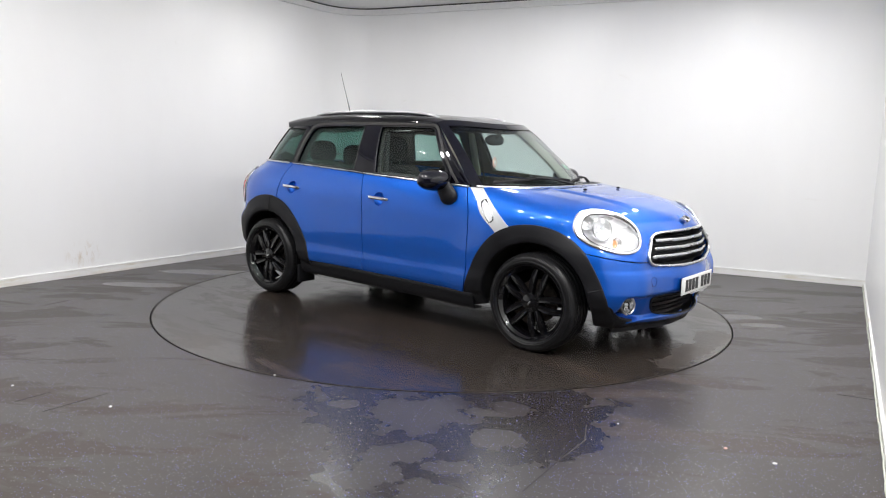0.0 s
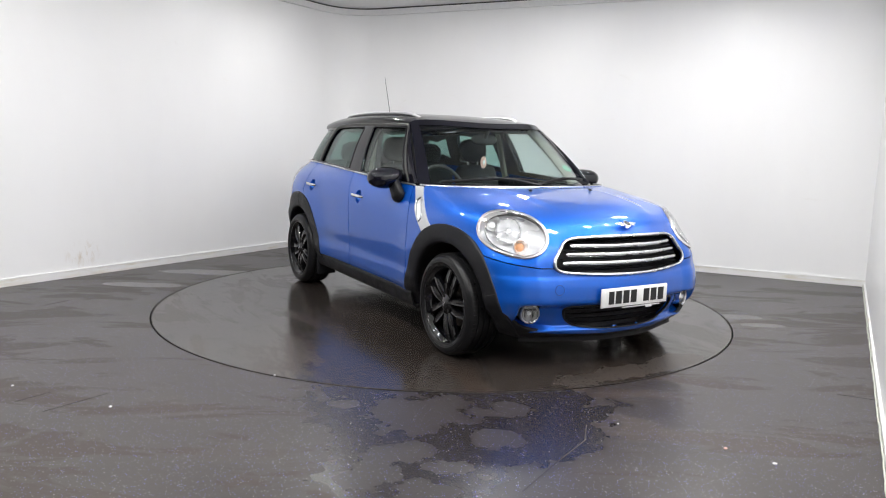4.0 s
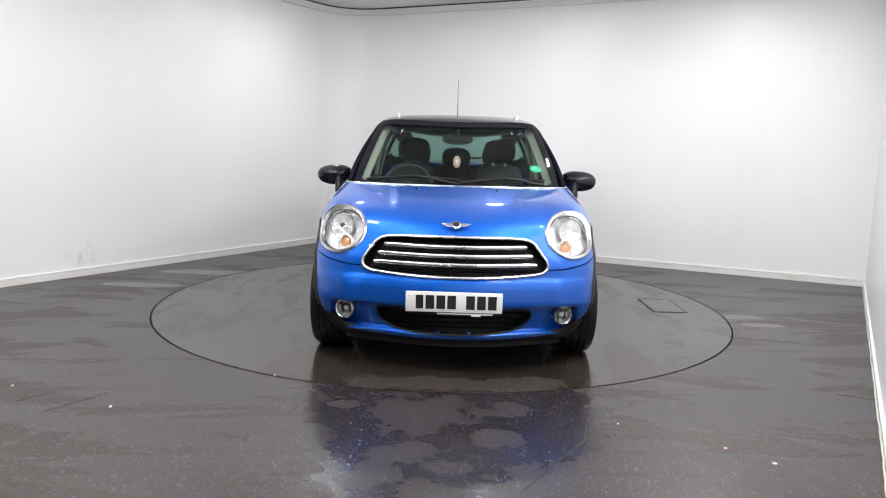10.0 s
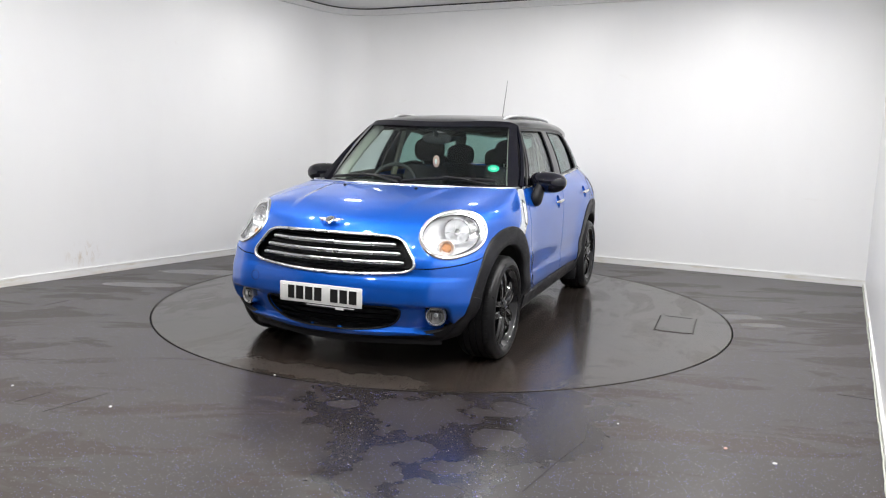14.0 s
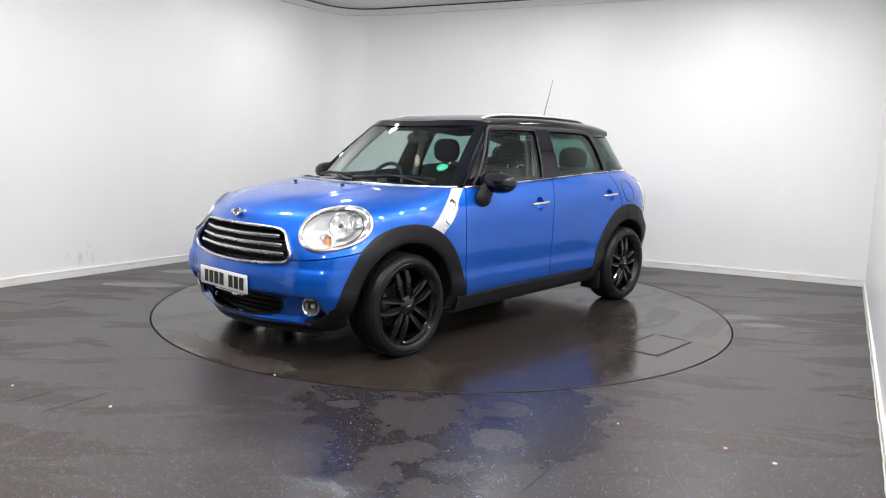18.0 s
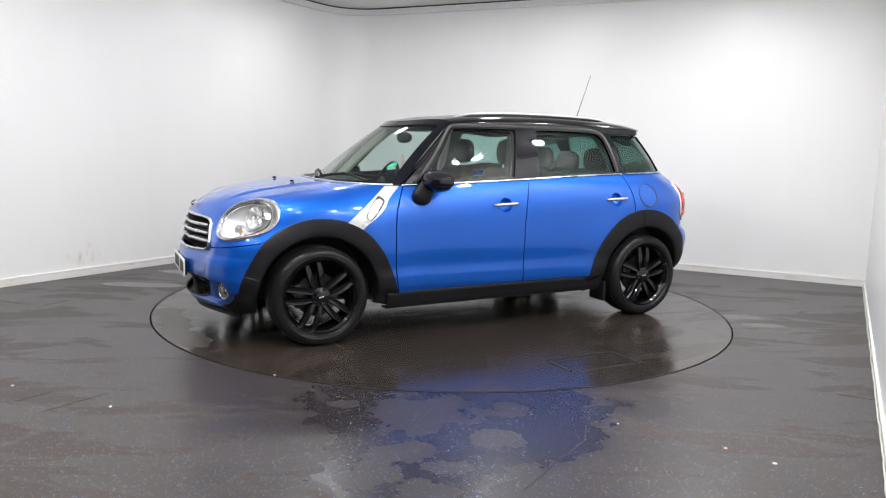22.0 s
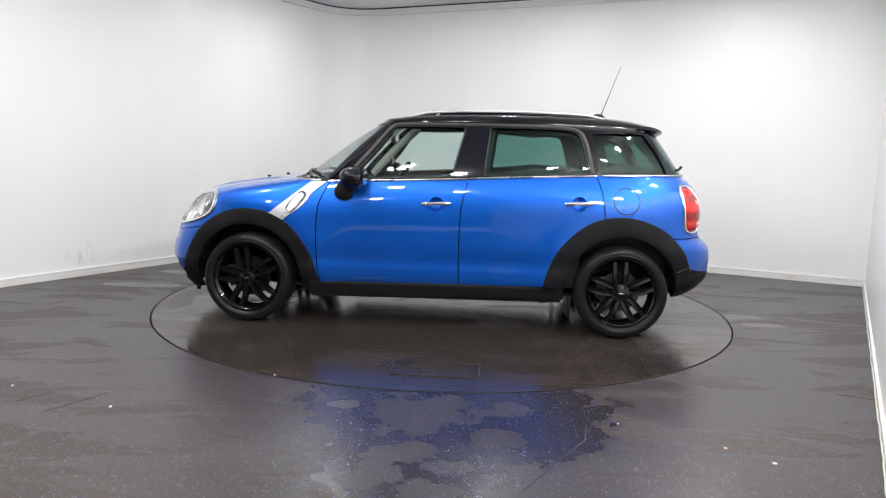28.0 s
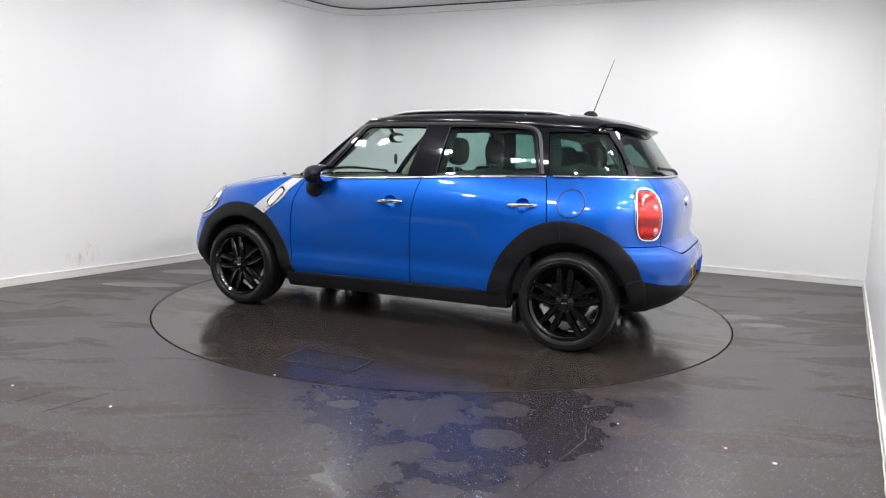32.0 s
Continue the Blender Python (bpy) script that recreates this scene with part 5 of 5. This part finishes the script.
def part_plate(car, x, z, sg, mat, label):
    p = part("number_plate", *box(x, 0, z, 0.008, 0.52, 0.111, 0.003), mat, car, label)
    part("bracket", *box(x - sg * 0.012, 0, z - 0.004, 0.018, 0.46, 0.10, 0.004), CLAD, p)
    y = -0.205 if sg > 0 else 0.205
    for w in (0.040, 0.046, 0.046, 0.046, -0.03, 0.046, 0.046, 0.046):
        if w > 0:
            part("character_bar", *box(x + sg * 0.0045, y + sg * w / 2, z, 0.002, w, 0.074), INK, p)
        y += sg * (abs(w) + 0.0125)
    if sg > 0:
        part("plate_strip", *box(x - 0.004, 0.06, z - 0.064, 0.006, 0.30, 0.006), WHITE, p, "thin pale strip under the plate")
        part("strip_tag", *box(x - 0.003, 0.12, z - 0.068, 0.006, 0.05, 0.016), WHITE, p)
    for yy in (-0.235, 0.235):
        part("plate_screw", *ball((x + sg * 0.004, yy, z + 0.035), (0.003, 0.006, 0.006), 8, 6), WHITE, p)


def build_side_detail(car, doors, quarters):
    (fl, fr), (rl, rr) = doors
    for door, sg, x, z in ((fl, 1, -0.026, 0.882), (fr, -1, -0.026, 0.882), (rl, 1, -0.992, 0.913), (rr, -1, -0.992, 0.913)):
        y = float(side_y(x, z))
        # hand recess, a shallow dish ringed by paint
        V, F = lathe([(0.001, -0.040), (0.022, -0.038), (0.038, -0.029), (0.047, -0.012), (0.0505, 0.0005), (0.0525, 0.0005)], 30, 1)
        V = V + [x, y, z - 0.006]
        V[:, 1] = side_y(V[:, 0], V[:, 2]) + (V[:, 1] - y)
        part("handle_dish", V if sg > 0 else mirror(V), F, PAINT, door, "dark handle recess")
        t = np.linspace(-1, 1, 24)
        path = np.stack([x + 0.099 * t, side_y(x + 0.099 * t, z + 0.0 * t) + 0.010 + 0.016 * (1 - t ** 4), z - 0.005 * t], 1)
        h = part("door_handle", *tube(path if sg > 0 else mirror(path), 0.016, 0.023, n=10, taper=0.55 + 0.45 * (1 - t ** 8)), CHROME, door, "chrome pull handle")
    # fuel flap on the left quarter: a ring-shaped joint and a flush lid
    a = np.linspace(0, 2 * np.pi, 48, endpoint=False)
    for side_ob, sg in zip(quarters, (1, -1)):
        if sg < 0:
            continue
        q = np.stack([-1.303 + 0.086 * np.cos(a), 0 * a, 0.937 + 0.086 * np.sin(a)], 1)
        q[:, 1] = side_y(q[:, 0], q[:, 2]) + 0.0005
        part("fuel_flap_joint", *tube(q, 0.008, 0.006, True, (0, 1, 0), 6), INK, side_ob, "dark ring of the fuel flap")
    # mirrors
    for sg in (1, -1):
        f = (lambda q: q) if sg > 0 else mirror
        V, F = ball((0.528, 0.888, 1.042), (0.102, 0.126, 0.073), 32, 20, 0.90)
        V[:, 0] = np.where(V[:, 0] < 0.470, 0.470 + (V[:, 0] - 0.470) * 0.25, V[:, 0])
        V[:, 2] -= 0.10 * (V[:, 1] - 0.888) * (V[:, 1] < 0.888)
        m = part("door_mirror", f(V), F, PIANO, car, "gloss black door mirror")
        V, F = ball((0.455, 0.888, 1.042), (0.004, 0.092, 0.044), 24, 12, 0.90)
        part("mirror_glass", f(V), F, CHROME, m)
        a = np.linspace(0, 2 * np.pi, 49)
        q = np.stack([0.528 - 0.028 + 0 * a, 0.888 + 0.1215 * np.cos(a), 1.042 + 0.0705 * np.sin(a)], 1)[:-1]
        q[:, 2] -= 0.10 * (q[:, 1] - 0.888) * (q[:, 1] < 0.888)
        part("cap_joint", *tube(f(q), 0.003, 0.003, True, (1, 0, 0), 6), CLAD, m)
        # foot: a stout rounded column between the cap and the door skin
        k = np.linspace(0, 1, 14)
        path = np.stack([0.636 - 0.074 * k ** 1.2, 0.822 + 0.030 * k, 0.882 + 0.155 * k], 1)
        r = np.sqrt(np.clip(1 - (1 - np.clip(k / 0.35, 0, 1)) ** 2, 0.02, 1)) * (1 - 0.28 * np.clip((k - 0.35) / 0.65, 0, 1))
        V, F = tube(path, 0.136, 0.078, n=18, up=(0, 1, 0), taper=r)
        part("mirror_foot", f(V), F, CLAD, m, "black mirror foot")
        # quarter-light triangle of the door
        V = np.array([(0.68, 0, 1.013), (0.50, 0, 1.022), (0.575, 0, 1.10)])
        V[:, 1] = [float(cabin(0.0, 0.02)[1]) - 0.004, float(belt_y(0.5)) + 0.002, 0.742]
        part("mirror_base", f(np.concatenate([V, V - [0, 0.02, 0]])), [(0, 1, 2), (3, 4, 5), (0, 1, 4, 3), (1, 2, 5, 4), (2, 0, 3, 5)], CLAD, car, flat=True)
        part("mud_flap", f(box(-0.955, 0.73, 0.20, 0.03, 0.17, 0.15, 0.008)[0]), box(-0.955, 0.73, 0.20, 0.03, 0.17, 0.15, 0.008)[1], CLAD, car, "black mud flap")
        # lining that closes the wheel houses
        for cx in (AXLE, -AXLE):
            a = np.linspace(-6, 186, 30) * np.pi / 180
            hx, hz = cx + 0.40 * np.cos(a), WHEEL_Z + 0.40 * np.sin(a)
            rim = np.minimum(0.84, side_y(hx, hz) - 0.022 - 0.16 * np.clip(0.48 - hz, 0, 1))
            P = np.stack([np.stack([hx, y, hz], 1) for y in (np.full(30, 0.52), rim)], 1)
            V, F = grid(P)
            part("wheel_house", *solid(f(V), F, 0.01, hub=np.array([cx, 0.7 * sg, WHEEL_Z])), DARK, car)
            P = np.stack([np.stack([cx + r * np.cos(a), np.full(30, 0.52), WHEEL_Z + r * np.sin(a)], 1) for r in (0.02, 0.41)], 1)
            V, F = grid(P)
            part("wheel_house_wall", *solid(f(V), F, 0.01), DARK, car)


def build_wheels(car):
    first = part("wheel", *lathe([(0.232, 0.030), (0.236, 0.040), (0.241, 0.041), (0.242, 0.030), (0.236, 0.015), (0.215, 0.0), (0.212, -0.10), (0.232, -0.16), (0.224, -0.16), (0.204, -0.10),
                                  (0.206, -0.002), (0.222, 0.022)], 72, 1, close=True), RIM, car, "black twin-spoke alloy wheel")
    # tyre
    prof = [(0.234, 0.022), (0.240, 0.036), (0.252, 0.047), (0.270, 0.050), (0.287, 0.046), (0.301, 0.034), (0.309, 0.022), (0.3125, 0.008), (0.3135, 0.000)]
    for g in (-0.012, -0.052, -0.092, -0.132):
        prof += [(0.314, g + 0.006), (0.307, g + 0.004), (0.307, g - 0.004), (0.314, g - 0.006)]
    prof += [(0.312, -0.150), (0.303, -0.172), (0.286, -0.186), (0.255, -0.186), (0.236, -0.165)]
    tyre = part("tyre", *lathe(prof, 90, 1), RUBBER, first, "black rubber tyre", sharp=30)
    for r, w in ((0.262, 0.004), (0.293, 0.003)):
        part("sidewall_rib", *lathe([(r - w, 0.0485 if r < 0.28 else 0.0405), (r, 0.0515 if r < 0.28 else 0.0435), (r + w, 0.0485 if r < 0.28 else 0.0395)], 90, 1), RUBBER, first)
    # tread cross-cuts
    blocks = []
    for k in range(72):
        a = k * 2 * np.pi / 72
        V, F = box(0, 0.004, 0.3085, 0.004, 0.026, 0.010)
        c, s = math.cos(a), math.sin(a)
        V = np.column_stack([V[:, 0] * c - V[:, 2] * s, V[:, 1], V[:, 0] * s + V[:, 2] * c])
        blocks.append((V, F))
    tagged(part("shoulder_cuts", *join(*blocks), DARK, first, flat=True), kind="stuff")
    # five pairs of spokes
    for k in range(5):
        for sg in (1, -1):
            t = np.linspace(0, 1, 18)[:, None]
            a = math.radians(90 + 72 * k)
            r = 0.042 + (0.231 - 0.042) * t
            d = sg * (0.021 + 0.016 * t + 0.006 * np.sin(np.pi * t))
            w = 0.011 + 0.011 * np.sin(np.pi * np.clip(0.08 + 0.86 * t, 0, 1)) ** 0.9
            y = 0.020 + 0.013 * np.sin(np.pi * t) - 0.004 * t
            # section across the blade: a flat face with steep bevels and a shallow hollow
            sec = np.array([(-1.0, -0.034), (-1.0, -0.011), (-0.72, -0.001), (-0.40, -0.003), (0.40, -0.003), (0.72, -0.001), (1.0, -0.011), (1.0, -0.034)])
            across, depth = d + w * sec[:, 0], y + sec[:, 1]
            ca, sa = math.cos(a), math.sin(a)
            P = np.stack(np.broadcast_arrays(r * ca - across * sa, depth, r * sa + across * ca), -1)
            V, F = grid(P)
            m = len(sec)
            F = [tuple(q) for q in F] + [(i * m, (i + 1) * m, (i + 1) * m + m - 1, i * m + m - 1) for i in range(17)] + [tuple(range(m)), tuple(range(17 * m, 18 * m))]
            part("spoke", V, F, RIM, first, sharp=22)
    part("hub", *lathe([(0.0, 0.034), (0.030, 0.034), (0.036, 0.030), (0.060, 0.022), (0.066, 0.0), (0.066, -0.06), (0.0, -0.06)], 40, 1), RIM, first)
    cap = part("hub_badge", *box(0, 0.0355, 0, 0.034, 0.004, 0.010, 0.001), SATIN, first, "small silver badge bar")
    for k in range(5):
        a = (126 + 72 * k) * np.pi / 180
        V, F = lathe([(0.009, 0.024), (0.010, 0.020), (0.010, 0.0)], 6, 1)
        V2, F2 = lathe([(0.0, 0.024), (0.009, 0.024)], 6, 1)
        V, F = join((V, F), (V2, F2))
        part("wheel_bolt", V + [0.050 * math.cos(a), 0.006, 0.050 * math.sin(a)], F, RIM, first)
    part("brake_disc", *lathe([(0.05, -0.055), (0.138, -0.055), (0.140, -0.060), (0.140, -0.078), (0.05, -0.078)], 48, 1), STEEL, first, "rusty steel brake disc")
    V, F = box(0.128, -0.055, 0.03, 0.060, 0.065, 0.15, 0.012)
    part("brake_caliper", V, F, STEEL, first, "grey brake caliper")
    first.matrix_local = pose(AXLE, 0.815, WHEEL_Z, 0, 13, 0)
    for x, y, spin, turn in ((-AXLE, 0.822, 2, 0), (AXLE, -0.815, 54, 180), (-AXLE, -0.822, 30, 180)):
        w = copy_thing(first, Matrix.Identity(4))
        w.parent = car
        w.matrix_local = pose(x, y, WHEEL_Z, 0, 0, turn) @ pose(0, 0, 0, 0, spin, 0)


def build_inside(car):
    # floor pan and bulkheads
    P = np.array([[(x, y, 0.21 if abs(y) < 0.5 else 0.25) for y in (-0.74, -0.5, 0.5, 0.74)] for x in (-1.62, -0.9, 0.0, 0.9, 1.70)], float)
    P[[0, 4], :, 1] *= 0.6
    part("floor_pan", *solid(*grid(P), 0.02), DARK, car)
    part("exhaust_box", *box(-1.52, 0.0, 0.29, 0.28, 0.8, 0.14, 0.04), DARK, car)
    for y in (0.71, -0.71):
        part("door_lining", *box(-0.15, y, 0.66, 1.75, 0.05, 0.70, 0.02), DASH, car)
        part("rear_lining", *box(-1.33, y * 0.82, 0.72, 0.60, 0.05, 0.62, 0.02), DASH, car)
    part("engine_bulkhead", *box(0.92, 0, 0.62, 0.04, 1.30, 0.72), DARK, car)
    part("radiator", *box(1.72, 0, 0.52, 0.06, 0.95, 0.52), DARK, car)
    # dashboard
    ys = np.linspace(-0.70, 0.70, 30)
    rows = []
    for x, z in ((1.02, 0.985), (0.86, 1.002), (0.70, 0.995), (0.60, 0.965), (0.56, 0.90), (0.60, 0.72)):
        xx = x - 0.30 * np.abs(ys / 0.72) ** 2.2 * (1 if x > 0.9 else 0.25 if x > 0.8 else 0.0)
        rows.append(np.stack([xx, ys, np.full(30, z) + 0.02 * np.exp(-((ys + 0.36) / 0.16) ** 2) * (x < 0.9)], 1))
    part("dashboard", *solid(*grid(np.stack(rows, 1)), 0.02, hub=np.array([0.8, 0, 0.5])), DASH, car, "dark grey dashboard")
    # steering wheel on the right-hand side
    a = np.linspace(0, 2 * np.pi, 36, endpoint=False)
    M = np.column_stack([[0, 1, 0], [-0.42, 0, 0.90], [0.90, 0, 0.42]])
    ring = np.stack([0.185 * np.cos(a), 0.185 * np.sin(a), 0 * a], 1) @ M.T + [0.40, -0.36, 0.955]
    sw = part("steering_wheel", *tube(ring, 0.030, 0.030, True, (0.9, 0, 0.42), 10), DASH, car, "black steering wheel")
    part("wheel_hub", *ball((0.42, -0.36, 0.955), (0.03, 0.07, 0.06), 14, 10), DASH, sw)
    for dy, dz in ((1, 0.0), (-1, 0.0), (0, -1)):
        q = np.array([(0.42, -0.36, 0.955), (0.40 - 0.07 * dz, -0.36 + 0.18 * dy, 0.955 + 0.16 * dz)])
        part("wheel_spoke", *tube(q, 0.03, 0.02, n=6), DASH, sw)
    # seats

    def seat(y, x, w, top, name="front_seat"):
        s = part(name, *box(x + 0.05, y, 0.50, 0.50, w, 0.16, 0.06, 3), SEAT, car, "black cloth seat")
        V, F = box(0, 0, 0.30, 0.15, w * 0.94, 0.62, 0.065, 3)
        k = math.radians(-17)
        V = np.column_stack([V[:, 0] * math.cos(k) + V[:, 2] * math.sin(k), V[:, 1], -V[:, 0] * math.sin(k) + V[:, 2] * math.cos(k)])
        V[:, 1] *= 1 - 0.25 * np.clip((V[:, 2] - 0.3) / 0.3, 0, 1)
        part("backrest", V + [x - 0.20, y, 0.53], F, SEAT, s)
        V, F = ball((x - 0.42, y, top), (0.055, 0.135, 0.10), 20, 14, 0.75)
        part("headrest", V, F, SEAT, s, "black headrest")
        for dy in (0.05, -0.05):
            part("headrest_post", *tube(np.array([(x - 0.40, y + dy, top - 0.18), (x - 0.42, y + dy, top - 0.05)]), 0.012, n=6), SATIN, s)
    seat(-0.36, 0.10, 0.50, 1.235)
    seat(0.36, 0.10, 0.50, 1.235)
    seat(-0.38, -0.72, 0.46, 1.19, "rear_seat")
    seat(0.38, -0.72, 0.46, 1.19, "rear_seat")
    seat(0.0, -0.72, 0.28, 1.16, "rear_seat")
    # cabin roof lining, belts and pillar linings
    xs, ws = np.linspace(0.30, -1.45, 20), np.linspace(-0.9, 0.9, 12)
    P = np.array([[(x, float(roof_y(min(x, 0.29))) * w, float(roof_z(min(x, 0.29)) + (roof_c(x) - roof_z(min(x, 0.29))) * (1 - abs(w) ** 3.0) ** (1 / 3)) - 0.035) for w in ws] for x in xs])
    part("headlining", *solid(*grid(P), 0.01), HEADLINE, car, "grey headlining")
    for sg in (1, -1):
        q = np.array([(-0.235, 0.655 * sg, 1.02), (-0.255, 0.62 * sg, 1.2), (-0.27, 0.585 * sg, 1.39)])
        part("pillar_lining", *tube(q, 0.09, 0.05, n=8), CREAM, car, "cream door-pillar lining")
        q = np.array([(-0.15, 0.648 * sg, 0.95), (-0.17, 0.615 * sg, 1.15), (-0.20, 0.575 * sg, 1.36)])
        part("seat_belt", *tube(q, 0.045, 0.006, n=6), DASH, car)
    # driving mirror, hanging freshener, stickers
    m = part("inside_mirror", *ball((0.395, 0.0, 1.325), (0.022, 0.115, 0.042), 22, 12, 0.8), DASH, car, "oval inside mirror")
    part("mirror_face", *ball((0.372, 0.0, 1.325), (0.004, 0.102, 0.033), 22, 10, 0.8), CHROME, m)
    part("mirror_stalk", *tube(np.array([(0.46, 0, 1.405), (0.41, 0, 1.34)]), 0.03, n=8), DASH, m)
    part("cord", *tube(np.array([(0.40, 0.0, 1.285), (0.40, 0.0, 1.20)]), 0.003, n=5), WHITE, car)
    V, F = ball((0.40, 0.0, 1.155), (0.006, 0.028, 0.045), 16, 10)
    part("air_freshener", V, F, PINK, car, "small oval air freshener on a cord")
    V, F = ball((0.40, 0.0, 1.155), (0.0075, 0.016, 0.028), 16, 10)
    part("freshener_print", V, F, WHITE, car)
    nrm = np.array([0.55, 0.16, 0.82]); nrm /= np.linalg.norm(nrm)
    e1 = np.array([-0.28, 0.96, 0.0]); e1 /= np.linalg.norm(e1)
    M = np.column_stack([e1, nrm, np.cross(e1, nrm)])
    V, F = lathe([(0.0, 0.0), (0.040, 0.0)], 28, 1)
    st = part("screen_sticker", V @ M.T + [0.715, 0.550, 1.128], F, GREEN, car, "round green sticker on the windscreen", flat=True)
    for k, w in enumerate((0.030, 0.044, 0.026)):
        V, F = box(0, 0.0015, 0.014 - 0.014 * k, w, 0.0008, 0.005)
        part("print_bar", V @ M.T + [0.715, 0.550, 1.128], F, WHITE, st)




def build_car():
    car = thing("car", "blue compact crossover car with a black roof and black wheels", "car")
    doors, quarters, gate = build_body(car)
    build_cabin(car)
    build_lights(car)
    build_front_detail(car)
    build_side_detail(car, doors, quarters)
    build_wheels(car)
    build_inside(car)
    return car


# ---- what turns ----
CAR_AT = Vector((0.0142, 0.0847, 0))
TURN = ((0, -38.75), (2, -49.0), (4, -59.28), (6, -69.68), (8, -80.11), (10, -90.58), (12, -101.06), (14, -111.55), (16, -122.03), (18, -132.50),
        (20, -142.94), (22, -153.35), (24, -163.74), (26, -174.10), (28, -184.43), (30, -194.75), (32, -205.05))


def motions():
    rows = [(t, pose(0, 0, 0, 0, 0, a)) for t, a in TURN]
    walk(table, rows)
    walk(car, [(t, m @ Matrix.Translation(CAR_AT)) for t, m in rows])


build_room()
table = build_turntable()
car = build_car()
motions()
